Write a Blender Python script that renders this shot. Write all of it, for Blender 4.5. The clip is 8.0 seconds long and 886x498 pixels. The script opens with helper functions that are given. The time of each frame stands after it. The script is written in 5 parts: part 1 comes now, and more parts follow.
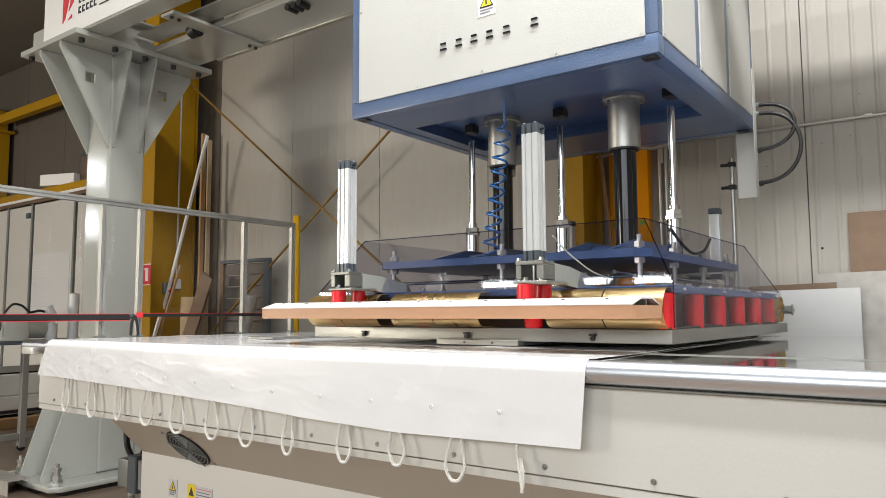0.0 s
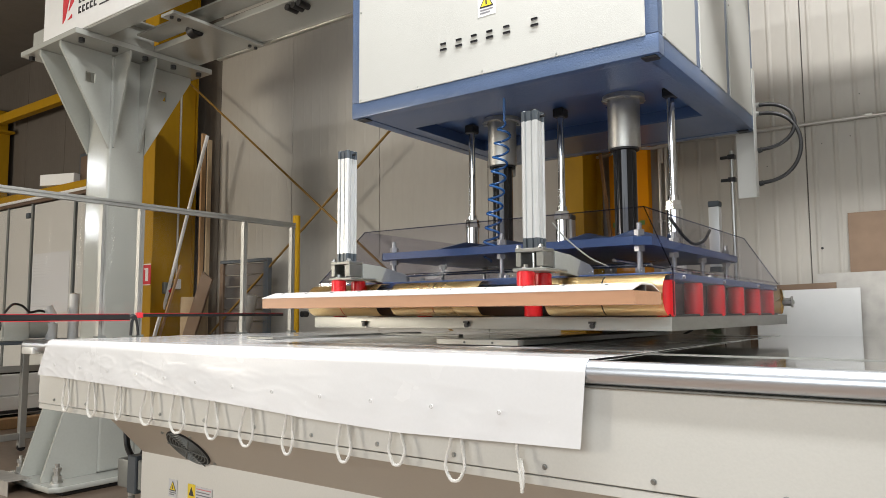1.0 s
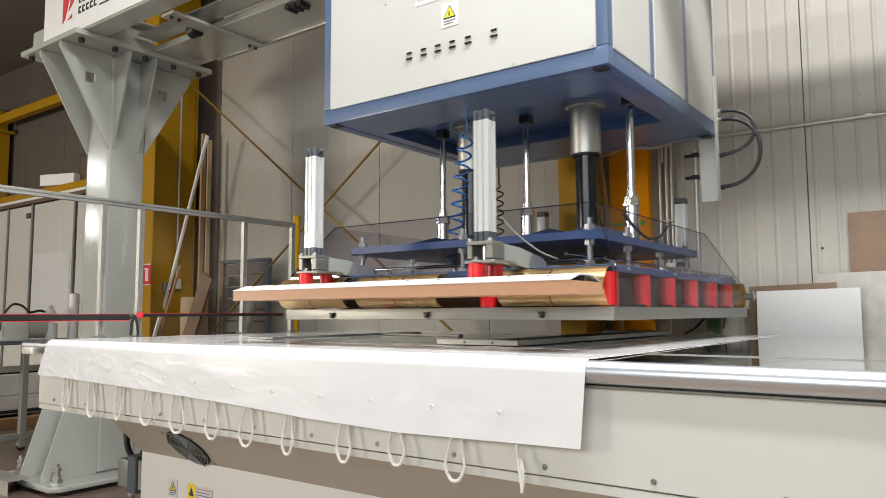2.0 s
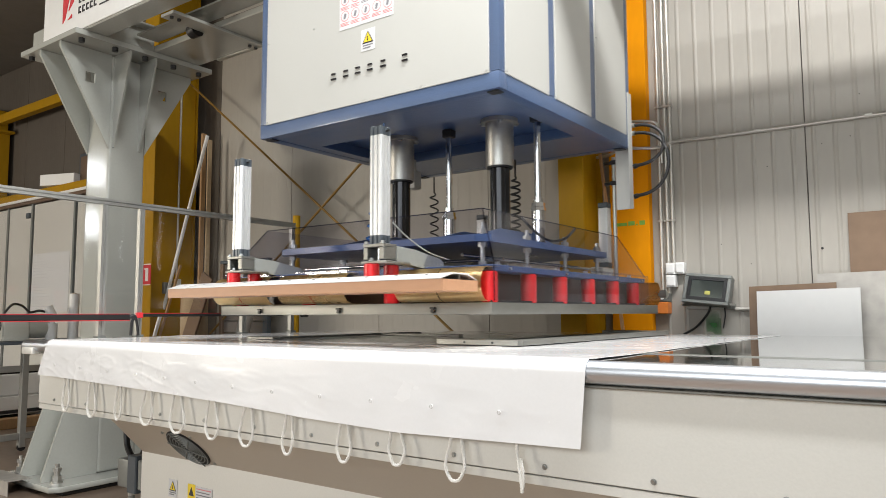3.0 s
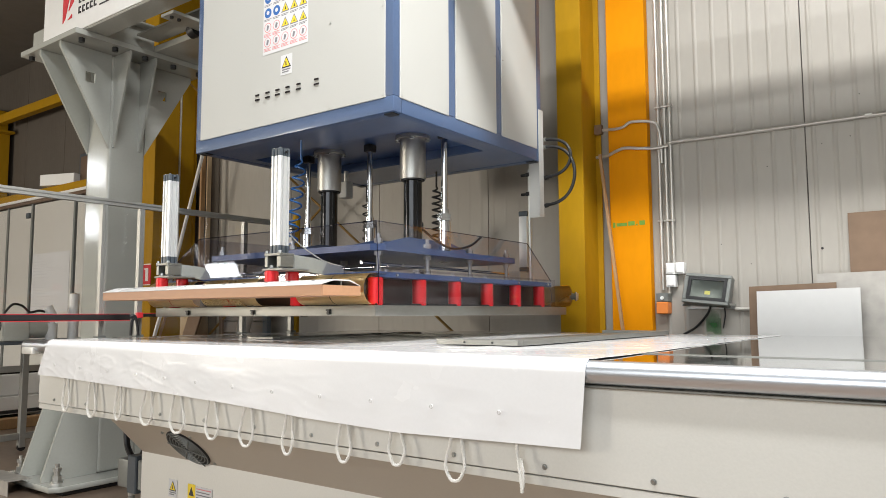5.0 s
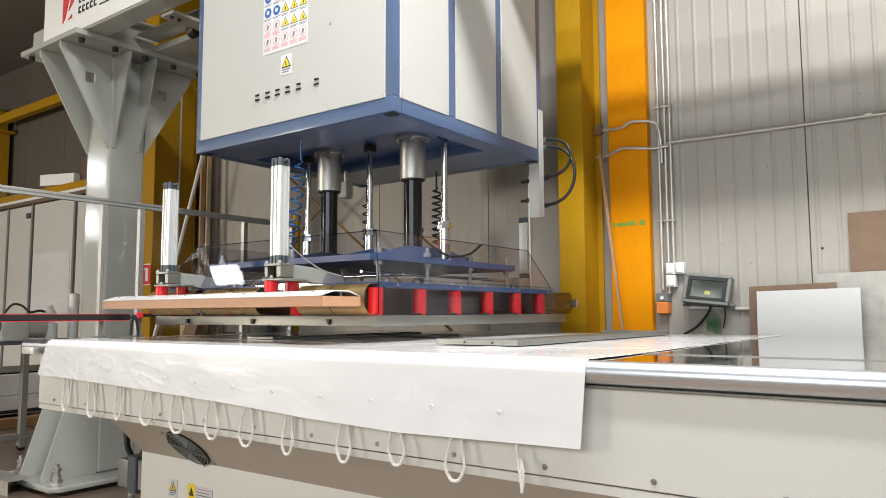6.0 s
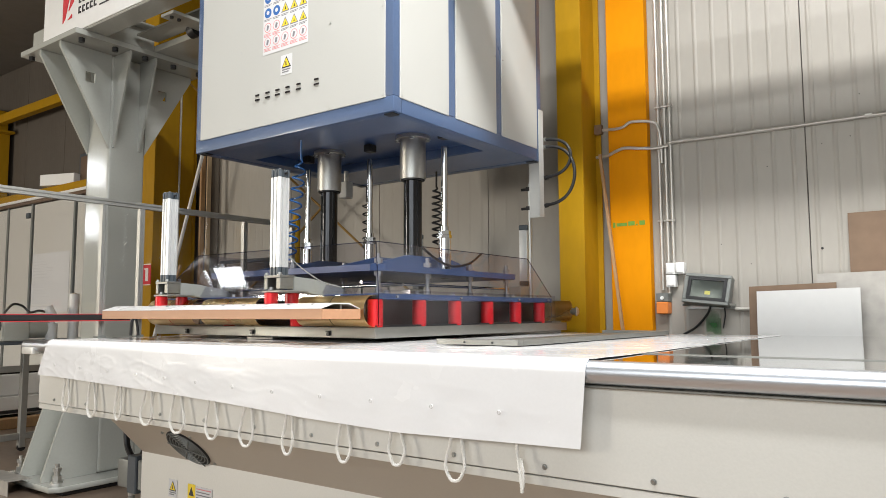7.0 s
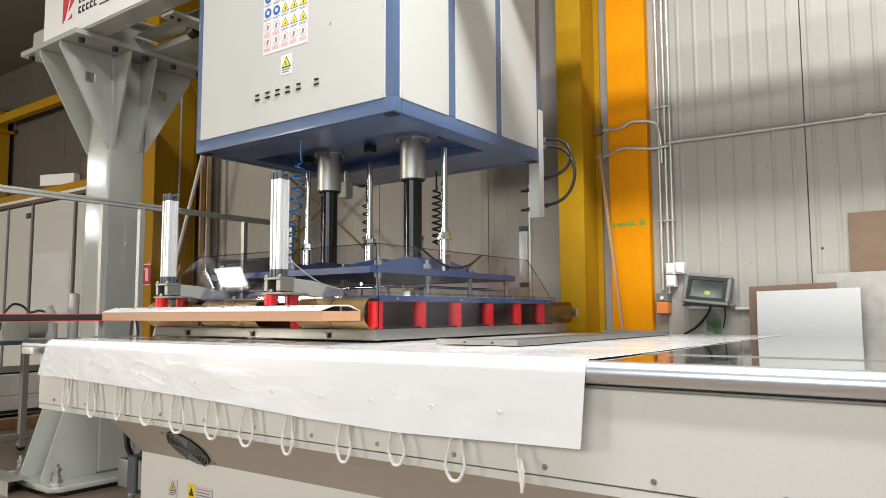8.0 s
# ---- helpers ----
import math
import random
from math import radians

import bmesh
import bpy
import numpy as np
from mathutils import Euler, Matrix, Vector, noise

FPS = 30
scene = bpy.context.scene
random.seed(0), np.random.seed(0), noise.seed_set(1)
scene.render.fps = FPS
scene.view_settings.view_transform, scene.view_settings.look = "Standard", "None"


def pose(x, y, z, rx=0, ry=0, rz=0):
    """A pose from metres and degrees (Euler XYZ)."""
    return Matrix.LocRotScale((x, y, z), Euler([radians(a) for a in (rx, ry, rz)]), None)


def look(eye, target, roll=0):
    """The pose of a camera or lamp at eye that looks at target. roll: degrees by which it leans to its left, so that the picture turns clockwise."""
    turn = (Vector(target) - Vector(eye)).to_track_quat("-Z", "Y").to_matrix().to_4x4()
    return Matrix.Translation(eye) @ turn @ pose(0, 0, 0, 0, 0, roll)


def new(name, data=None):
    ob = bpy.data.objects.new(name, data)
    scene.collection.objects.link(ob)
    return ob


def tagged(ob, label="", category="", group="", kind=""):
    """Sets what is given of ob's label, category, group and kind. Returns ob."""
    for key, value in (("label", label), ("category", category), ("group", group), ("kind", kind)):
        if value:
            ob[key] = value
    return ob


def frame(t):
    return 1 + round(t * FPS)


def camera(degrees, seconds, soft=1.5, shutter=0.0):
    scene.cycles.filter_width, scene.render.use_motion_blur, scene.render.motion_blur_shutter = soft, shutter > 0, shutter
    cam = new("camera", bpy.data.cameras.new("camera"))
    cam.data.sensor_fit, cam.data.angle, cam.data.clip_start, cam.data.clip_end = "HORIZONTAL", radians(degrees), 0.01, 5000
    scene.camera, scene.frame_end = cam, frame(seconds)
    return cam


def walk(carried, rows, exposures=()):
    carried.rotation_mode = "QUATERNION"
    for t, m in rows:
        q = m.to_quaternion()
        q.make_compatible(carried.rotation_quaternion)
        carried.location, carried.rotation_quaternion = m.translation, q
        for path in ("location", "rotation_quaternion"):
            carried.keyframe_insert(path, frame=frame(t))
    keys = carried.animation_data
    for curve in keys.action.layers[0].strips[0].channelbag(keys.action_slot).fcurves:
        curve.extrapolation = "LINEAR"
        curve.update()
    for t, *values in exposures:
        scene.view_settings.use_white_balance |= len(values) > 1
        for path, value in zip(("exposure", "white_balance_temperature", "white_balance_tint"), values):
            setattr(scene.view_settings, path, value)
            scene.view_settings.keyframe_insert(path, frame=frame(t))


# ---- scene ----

# ------------------------------------------------------------ camera
# the place is laid out in wall modules: one panel is 1.365 modules wide and 1.00 m in truth
UNIT = 1.0 / 1.365
FZ = -0.473            # floor level in modules
EYE = (0.0, 0.0, (1.10 - FZ) * UNIT)
YAW, PITCH = radians(-36.172), radians(5.121)
AIM = (EYE[0] + math.sin(YAW) * math.cos(PITCH), EYE[1] + math.cos(YAW) * math.cos(PITCH), EYE[2] + math.sin(PITCH))
cam = camera(63.204, 8.0, soft=0.85, shutter=0.5)
walk(cam, [(0.0, look(EYE, AIM, -0.244)), (8.0, look(EYE, AIM, -0.244))])

# ------------------------------------------------------------ light
scene.view_settings.exposure = -0.27
world = bpy.data.worlds.new("daylight")
scene.world = world
world.use_nodes = True
wn = world.node_tree
sky = wn.nodes.new("ShaderNodeTexSky")
sky.sky_type, sky.sun_disc = 'NISHITA', False
sky.sun_elevation, sky.sun_rotation = radians(35), radians(200)
wn.links.new(sky.outputs["Color"], wn.nodes["Background"].inputs["Color"])
wn.nodes["Background"].inputs["Strength"].default_value = 0.10


def area_lamp(name, eye, target, sx, sy, power, color):
    data = bpy.data.lights.new(name, 'AREA')
    data.shape, data.size, data.size_y, data.energy, data.color = 'RECTANGLE', sx * UNIT, sy * UNIT, power, color
    ob = new(name, data)
    ob.matrix_world = look([(v - f) * UNIT for v, f in zip(eye, (0, 0, FZ))], [(v - f) * UNIT for v, f in zip(target, (0, 0, FZ))])
    return ob


# daylight from unseen openings: the south wall's window band, the rooflights and an added west opening
area_lamp("window_light", (0.85, -5.1, 3.2), (-0.2, 5.0, 1.0), 9.2, 2.6, 172, (0.95, 0.99, 1.0))
area_lamp("rooflight", (-1.9, 0.7, 5.6), (-1.9, 0.7, 0.0), 6.0, 0.38, 150, (0.98, 0.995, 1.0))
area_lamp("rooflight", (0.2, 2.3, 5.6), (0.2, 2.3, 0.0), 4.2, 0.42, 330, (1.0, 0.995, 0.98))
# unseen warm lamp, added to brighten the left bay
area_lamp("fill_light_west", (-11.5, -5.1, 2.3), (-8.0, 5.6, 1.6), 2.2, 2.0, 325, (1.0, 0.915, 0.78))


# ------------------------------------------------------------ materials
def material(name, color, rough=0.5, metal=0.0, vary=0.08, grain=40.0, blotch=1.7, bump=0.1, stretch=(1, 1, 1), coat=0.0, per_object=0.0, rough_vary=0.12):
    """Principled surface with variation at two scales and a fine relief."""
    m = bpy.data.materials.new(name)
    m.use_nodes = True
    n, l = m.node_tree.nodes, m.node_tree.links
    p = n["Principled BSDF"]
    tc = n.new("ShaderNodeTexCoord")
    mp = n.new("ShaderNodeMapping")
    mp.inputs["Scale"].default_value = stretch
    l.new(tc.outputs["Object"], mp.inputs["Vector"])
    fine, wide = n.new("ShaderNodeTexNoise"), n.new("ShaderNodeTexNoise")
    fine.inputs["Scale"].default_value, fine.inputs["Detail"].default_value = grain, 4
    wide.inputs["Scale"].default_value, wide.inputs["Detail"].default_value = blotch, 5
    l.new(mp.outputs["Vector"], fine.inputs["Vector"])
    l.new(mp.outputs["Vector"], wide.inputs["Vector"])
    add = n.new("ShaderNodeMath")
    add.operation = 'ADD'
    l.new(fine.outputs["Fac"], add.inputs[0])
    l.new(wide.outputs["Fac"], add.inputs[1])
    last = add.outputs[0]
    if per_object:
        info = n.new("ShaderNodeObjectInfo")
        mul = n.new("ShaderNodeMath")
        mul.operation = 'MULTIPLY_ADD'
        l.new(info.outputs["Random"], mul.inputs[0])
        mul.inputs[1].default_value = per_object
        l.new(last, mul.inputs[2])
        last = mul.outputs[0]
    rng = n.new("ShaderNodeMapRange")
    rng.inputs["From Min"].default_value, rng.inputs["From Max"].default_value = 0.55, 1.45
    rng.inputs["To Min"].default_value, rng.inputs["To Max"].default_value = 1 - vary, 1 + vary
    l.new(last, rng.inputs["Value"])
    mix = n.new("ShaderNodeVectorMath")
    mix.operation = 'SCALE'
    mix.inputs[0].default_value = color
    l.new(rng.outputs[0], mix.inputs["Scale"])
    l.new(mix.outputs[0], p.inputs["Base Color"])
    rr = n.new("ShaderNodeMapRange")
    rr.inputs["From Min"].default_value, rr.inputs["From Max"].default_value = 0.3, 0.7
    rr.inputs["To Min"].default_value, rr.inputs["To Max"].default_value = max(0.02, rough * (1 - rough_vary * 2)), min(1.0, rough * (1 + rough_vary * 2))
    l.new(wide.outputs["Fac"], rr.inputs["Value"])
    l.new(rr.outputs[0], p.inputs["Roughness"])
    p.inputs["Metallic"].default_value = metal
    p.inputs["Coat Weight"].default_value = coat
    p.inputs["Coat Roughness"].default_value = 0.12
    if bump:
        b = n.new("ShaderNodeBump")
        b.inputs["Strength"].default_value, b.inputs["Distance"].default_value = bump, 0.002
        l.new(fine.outputs["Fac"], b.inputs["Height"])
        l.new(b.outputs["Normal"], p.inputs["Normal"])
    return m


def clear_sheet(name, tint, gloss=1.0):
    """Clear plastic sheet: see-through, with real surface gloss."""
    m = bpy.data.materials.new(name)
    m.use_nodes = True
    n, l = m.node_tree.nodes, m.node_tree.links
    out = n["Material Output"]
    n.remove(n["Principled BSDF"])
    tr, gl, fr, mx = n.new("ShaderNodeBsdfTransparent"), n.new("ShaderNodeBsdfGlossy"), n.new("ShaderNodeLayerWeight"), n.new("ShaderNodeMixShader")
    tr.inputs["Color"].default_value = (*tint, 1)
    gl.inputs["Roughness"].default_value = 0.04
    gl.inputs["Color"].default_value = (gloss, gloss, gloss, 1)
    fr.inputs["Blend"].default_value = 0.22
    rg = n.new("ShaderNodeMapRange")
    rg.inputs["To Min"].default_value, rg.inputs["To Max"].default_value = 0.02, 0.10
    l.new(fr.outputs["Facing"], rg.inputs["Value"])
    l.new(rg.outputs[0], mx.inputs[0])
    l.new(tr.outputs[0], mx.inputs[1])
    l.new(gl.outputs[0], mx.inputs[2])
    l.new(mx.outputs[0], out.inputs["Surface"])
    return m


GREY = material("grey_gloss_paint", (0.45, 0.46, 0.425), 0.16, vary=0.04, grain=60, bump=0.03, coat=0.9)
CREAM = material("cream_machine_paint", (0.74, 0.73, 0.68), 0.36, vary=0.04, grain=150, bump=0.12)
# darker copy of the cream; shade and floor bounce are in its colour
CREAM_SHADED = material("cream_paint_shaded", (0.44, 0.39, 0.325), 0.42, vary=0.05, grain=160, bump=0.10)
BLUE = material("blue_hammered_paint", (0.066, 0.108, 0.205), 0.36, vary=0.10, grain=170, bump=0.9, coat=0.3)
BLUE_PLATE = material("blue_plate_paint", (0.050, 0.094, 0.205), 0.33, vary=0.08, grain=60, bump=0.1)
PANEL = material("white_textured_panel_paint", (0.465, 0.465, 0.44), 0.42, vary=0.03, grain=420, bump=0.25)
CHROME = material("polished_chrome", (0.62, 0.63, 0.64), 0.12, 1.0, vary=0.03, bump=0.0)
ROLLER = material("worn_chrome_tube", (0.70, 0.73, 0.78), 0.30, 1.0, vary=0.06, grain=30, bump=0.06, stretch=(0.25, 1, 1))
STEEL = material("turned_steel", (0.55, 0.54, 0.51), 0.40, 1.0, vary=0.10, grain=60, bump=0.06)
ZINC = material("zinc_plated_steel", (0.48, 0.49, 0.48), 0.34, 1.0, vary=0.10, grain=50, bump=0.05)
ALU = material("milled_aluminium", (0.29, 0.29, 0.27), 0.48, 1.0, vary=0.10, grain=25, bump=0.08, stretch=(0.3, 1, 3))
PROFILE = material("anodised_aluminium", (0.40, 0.40, 0.38), 0.46, 0.8, vary=0.05, grain=50, bump=0.04)
CYL_ALU = material("silver_anodised_barrel", (0.66, 0.67, 0.67), 0.36, 0.5, vary=0.03, grain=40, bump=0.03)
CAP = material("dark_grey_cast_cap", (0.07, 0.085, 0.10), 0.45, 0.2, vary=0.12, grain=80, bump=0.2)
BLACK = material("black_rubber", (0.012, 0.012, 0.013), 0.45, vary=0.2, grain=60, bump=0.08)
BLACK_ROD = material("black_polished_rod", (0.035, 0.035, 0.037), 0.13, 0.8, vary=0.15, bump=0.0)
RED = material("red_insulator", (0.62, 0.012, 0.018), 0.32, vary=0.07, grain=40, bump=0.05)
BRASS = material("brass_sheet", (0.86, 0.67, 0.36), 0.30, 1.0, vary=0.12, grain=18, bump=0.06)
PHENOLIC = material("brown_laminate_board", (0.44, 0.235, 0.13), 0.45, vary=0.09, grain=60, bump=0.12, stretch=(0.2, 1, 1))
TOP_WHITE = material("white_laminate", (0.64, 0.63, 0.62), 0.30, vary=0.03, grain=30, bump=0.03)
PVC = material("white_coated_tarpaulin", (0.925, 0.925, 0.93), 0.25, vary=0.02, grain=120, blotch=3, bump=0.03, coat=0.8)
ROPE = material("white_braided_rope", (0.90, 0.885, 0.84), 0.75, vary=0.10, grain=260, bump=0.9)
MIRROR = material("polished_steel_plate", (0.62, 0.61, 0.59), 0.06, 1.0, vary=0.05, grain=14, bump=0.015, stretch=(1, 0.3, 1))
WALL = material("cream_wall_panel", (0.365, 0.342, 0.304), 0.46, vary=0.05, grain=25, bump=0.05, blotch=1.1, stretch=(1, 1, 0.35))
# the wall panel colour with the far left bay's shade painted in
SHADED_WALL = material("wall_panel_with_shade", (0.105, 0.09, 0.075), 0.7, vary=0.08, grain=25, bump=0.05, blotch=1.1)
JOINT = material("dark_joint", (0.10, 0.09, 0.08), 0.8, vary=0.1)
YELLOW = material("yellow_column_paint", (0.41, 0.225, 0.006), 0.55, vary=0.10, grain=25, bump=0.06, stretch=(1, 1, 0.4))
ORANGE = material("orange_column_paint", (0.74, 0.275, 0.001), 0.72, vary=0.06, grain=25, bump=0.05, stretch=(1, 1, 0.4))
FLOOR = material("sealed_brown_floor", (0.18, 0.13, 0.095), 0.45, vary=0.18, grain=12, blotch=0.8, bump=0.12)
CEIL = material("dull_roof_sheet", (0.15, 0.135, 0.118), 0.6, vary=0.1, grain=12)
CONDUIT = material("grey_conduit", (0.58, 0.56, 0.52), 0.35, 0.6, vary=0.08, grain=30, bump=0.05)
WOOD = material("raw_timber", (0.42, 0.25, 0.12), 0.65, vary=0.2, grain=22, bump=0.25, stretch=(6, 6, 0.5))
PALE_WOOD = material("pale_timber", (0.62, 0.52, 0.38), 0.6, vary=0.15, grain=22, bump=0.2, stretch=(6, 6, 0.5))
WHITE = material("white_board", (0.80, 0.80, 0.79), 0.40, vary=0.03, grain=20, bump=0.03)
PALE_BOARD = material("off_white_board", (0.62, 0.62, 0.61), 0.5, vary=0.03, grain=20, bump=0.03)
PARTITION = material("pale_partition_panel", (0.60, 0.585, 0.55), 0.35, vary=0.04, grain=20, bump=0.03)
PAPER = material("white_paper", (0.64, 0.64, 0.65), 0.65, vary=0.02, grain=30, bump=0.02)
INK = material("black_print", (0.02, 0.02, 0.022), 0.5, vary=0.1)
FAINT_INK = material("grey_print", (0.20, 0.20, 0.22), 0.6, vary=0.1)
PALE_INK = material("pale_grey_print", (0.55, 0.55, 0.57), 0.6, vary=0.1)
SIGN_YELLOW = material("yellow_print", (0.83, 0.62, 0.03), 0.45, vary=0.04)
SIGN_BLUE = material("blue_print", (0.03, 0.13, 0.40), 0.45, vary=0.04)
SIGN_RED = material("red_print", (0.62, 0.03, 0.04), 0.45, vary=0.04)
PALE_RED = material("pale_red_print", (0.66, 0.24, 0.25), 0.5, vary=0.1)
LAMP_BODY = material("grey_cast_housing", (0.20, 0.21, 0.20), 0.45, 0.3, vary=0.08, grain=60, bump=0.15)
LED = material("yellow_led_chip", (0.80, 0.70, 0.20), 0.4, vary=0.03)
REFLECTOR = material("lamp_reflector", (0.22, 0.225, 0.22), 0.30, 1.0, vary=0.05)
GAP_SHADE = material("insulator_gap_shade", (0.055, 0.035, 0.032), 0.4, vary=0.15, grain=30)
ARM = material("grey_cast_arm", (0.24, 0.25, 0.235), 0.4, vary=0.08, grain=60, bump=0.15)
GREEN = material("green_overspray", (0.05, 0.20, 0.06), 0.6, vary=0.3, grain=30)
OCHRE = material("aged_ochre_paint", (0.24, 0.13, 0.02), 0.5, vary=0.3, grain=20, bump=0.1)
SLAT = material("weathered_grey_slat", (0.115, 0.10, 0.09), 0.7, vary=0.25, grain=20, bump=0.2, stretch=(0.3, 1, 1))
GREEN_PRINT = material("green_print", (0.16, 0.33, 0.04), 0.6, vary=0.25, grain=40)
ORANGE_PLASTIC = material("orange_plastic", (0.78, 0.24, 0.05), 0.4, vary=0.05)
BLUE_HOSE = material("blue_hose", (0.015, 0.07, 0.20), 0.25, vary=0.08)
TAN = material("kraft_tube", (0.45, 0.33, 0.20), 0.7, vary=0.12)
BROWN_SHEET = material("stained_steel_sheet", (0.19, 0.125, 0.082), 0.45, 0.4, vary=0.25, grain=9, blotch=3.5, bump=0.08)
ZINC_SHEET = material("galvanised_sheet", (0.40, 0.38, 0.35), 0.55, 0.5, vary=0.26, grain=14, blotch=5, bump=0.05)
DEVICE = material("greygreen_device_paint", (0.42, 0.42, 0.37), 0.45, vary=0.12, grain=40, bump=0.1)
gn, gl_ = GREEN.node_tree.nodes, GREEN.node_tree.links
gtc, glen, gnoi, gadd, gmap = gn.new("ShaderNodeTexCoord"), gn.new("ShaderNodeVectorMath"), gn.new("ShaderNodeTexNoise"), gn.new("ShaderNodeMath"), gn.new("ShaderNodeMapRange")
glen.operation, gadd.operation, gnoi.inputs["Scale"].default_value = 'LENGTH', 'MULTIPLY_ADD', 26.0
gl_.new(gtc.outputs["Object"], glen.inputs[0])
gl_.new(gtc.outputs["Object"], gnoi.inputs["Vector"])
gl_.new(gnoi.outputs["Fac"], gadd.inputs[0])
gadd.inputs[1].default_value = 0.06
gl_.new(glen.outputs["Value"], gadd.inputs[2])
gmap.inputs["From Min"].default_value, gmap.inputs["From Max"].default_value = 0.035, 0.13
gmap.inputs["To Min"].default_value, gmap.inputs["To Max"].default_value = 0.8, 0.0
gl_.new(gadd.outputs[0], gmap.inputs["Value"])
gl_.new(gmap.outputs[0], gn["Principled BSDF"].inputs["Alpha"])
# glow behind unseen openings, added to be mirrored in glossy surfaces
SKY_GLOW = bpy.data.materials.new("added_sky_glow")
SKY_GLOW.use_nodes = True
glow = SKY_GLOW.node_tree.nodes["Principled BSDF"]
glow.inputs["Base Color"].default_value = (0.8, 0.85, 0.9, 1)
glow.inputs["Emission Color"].default_value = (0.93, 0.97, 1.0, 1)
glow.inputs["Emission Strength"].default_value = 24.0
for paint, spec in ((ORANGE, 0.12), (YELLOW, 0.2)):
    paint.node_tree.nodes["Principled BSDF"].inputs["Specular IOR Level"].default_value = spec
ACRYLIC = clear_sheet("smoky_clear_acrylic", (0.87, 0.865, 0.89))
EDGE = clear_sheet("acrylic_edge", (0.50, 0.52, 0.62))
POLYCARB = clear_sheet("clear_guard_sheet", (0.985, 0.985, 0.985))
LAMP_GLASS = clear_sheet("lamp_glass", (0.9, 0.92, 0.9))

# ------------------------------------------------------------ building helpers
PLACE, SIZE = {}, {}


def thing(name, at, label, category, group="", kind="", stand=None, k=1.0):
    """An Empty at the base of a thing. stand, k: where it is moved to and how much enlarged, to fit the camera's view.
    """
    ob = new(name)
    ob.empty_display_size = 0.1
    ob.location = (Vector(stand or at) - Vector((0, 0, FZ))) * UNIT
    PLACE[ob.name], SIZE[ob.name] = Vector(at), k * UNIT
    return tagged(ob, label, category, group, kind)


def finish(bm, smooth_angle=35):
    bmesh.ops.recalc_face_normals(bm, faces=bm.faces)
    lim = radians(smooth_angle)
    for f in bm.faces:
        f.smooth = True
    for e in bm.edges:
        e.smooth = len(e.link_faces) == 2 and e.calc_face_angle(3.2) < lim


def part(name, bm, mat, parent=None, label="", smooth=35):
    """One mesh, drawn in world places, hung under its thing."""
    base = PLACE[parent.name] if parent else Vector((0, 0, FZ))
    size = SIZE[parent.name] if parent else UNIT
    finish(bm, smooth)
    bm.transform(Matrix.Scale(size, 4) @ Matrix.Translation(-base))
    me = bpy.data.meshes.new(name)
    bm.to_mesh(me)
    bm.free()
    me.materials.append(mat)
    ob = new(name, me)
    if parent:
        ob.parent = parent
        PLACE[ob.name], SIZE[ob.name] = base, size
    if label:
        tagged(ob, label)
    return ob


def solid(name, bm, mat, label, category="", kind="", group=""):
    """A thing of one mesh, or a piece of the setting."""
    ob = part(name, bm, mat)
    PLACE[ob.name], SIZE[ob.name] = Vector((0, 0, FZ)), UNIT
    return tagged(ob, label, category, group, kind)


def B(*boxes, bevel=0.0, seg=1):
    """Boxes (x0, x1, y0, y1, z0, z1), bevelled, in one bmesh."""
    bm = bmesh.new()
    for x0, x1, y0, y1, z0, z1 in boxes:
        add_box(bm, x0, x1, y0, y1, z0, z1)
    if bevel:
        bmesh.ops.bevel(bm, geom=bm.edges[:], offset=bevel, segments=seg, affect='EDGES', profile=0.6)
    return bm


def add_box(bm, x0, x1, y0, y1, z0, z1, m=None):
    v = [bm.verts.new((x, y, z)) for z in (z0, z1) for y in (y0, y1) for x in (x0, x1)]
    for i in ((0, 2, 3, 1), (4, 5, 7, 6), (0, 1, 5, 4), (1, 3, 7, 5), (3, 2, 6, 7), (2, 0, 4, 6)):
        bm.faces.new([v[j] for j in i])
    if m is not None:
        for q in v:
            q.co = m @ q.co
    return v


def rod(bm, a, b, r, n=16, r2=None):
    """A round bar from a to b."""
    a, b = Vector(a), Vector(b)
    d = (b - a).normalized()
    u = d.orthogonal().normalized()
    w = d.cross(u)
    r2 = r if r2 is None else r2
    lo = [bm.verts.new(a + r * (math.cos(k * math.tau / n) * u + math.sin(k * math.tau / n) * w)) for k in range(n)]
    hi = [bm.verts.new(b + r2 * (math.cos(k * math.tau / n) * u + math.sin(k * math.tau / n) * w)) for k in range(n)]
    for k in range(n):
        bm.faces.new((lo[k], lo[(k + 1) % n], hi[(k + 1) % n], hi[k]))
    bm.faces.new(lo[::-1])
    bm.faces.new(hi)
    return bm


def R(a, b, r, n=16, r2=None):
    return rod(bmesh.new(), a, b, r, n, r2)


def hose(points, r, n=8, bm=None):
    """A tube swept along points."""
    bm = bm or bmesh.new()
    pts = [Vector(p) for p in points]
    u = None
    rings = []
    for i, p in enumerate(pts):
        d = (pts[min(i + 1, len(pts) - 1)] - pts[max(i - 1, 0)]).normalized()
        u = d.orthogonal().normalized() if u is None else (u - u.dot(d) * d).normalized()
        w = d.cross(u)
        rings.append([bm.verts.new(p + r * (math.cos(k * math.tau / n) * u + math.sin(k * math.tau / n) * w)) for k in range(n)])
    for a, b in zip(rings, rings[1:]):
        for k in range(n):
            bm.faces.new((a[k], a[(k + 1) % n], b[(k + 1) % n], b[k]))
    bm.faces.new(rings[0][::-1])
    bm.faces.new(rings[-1])
    return bm


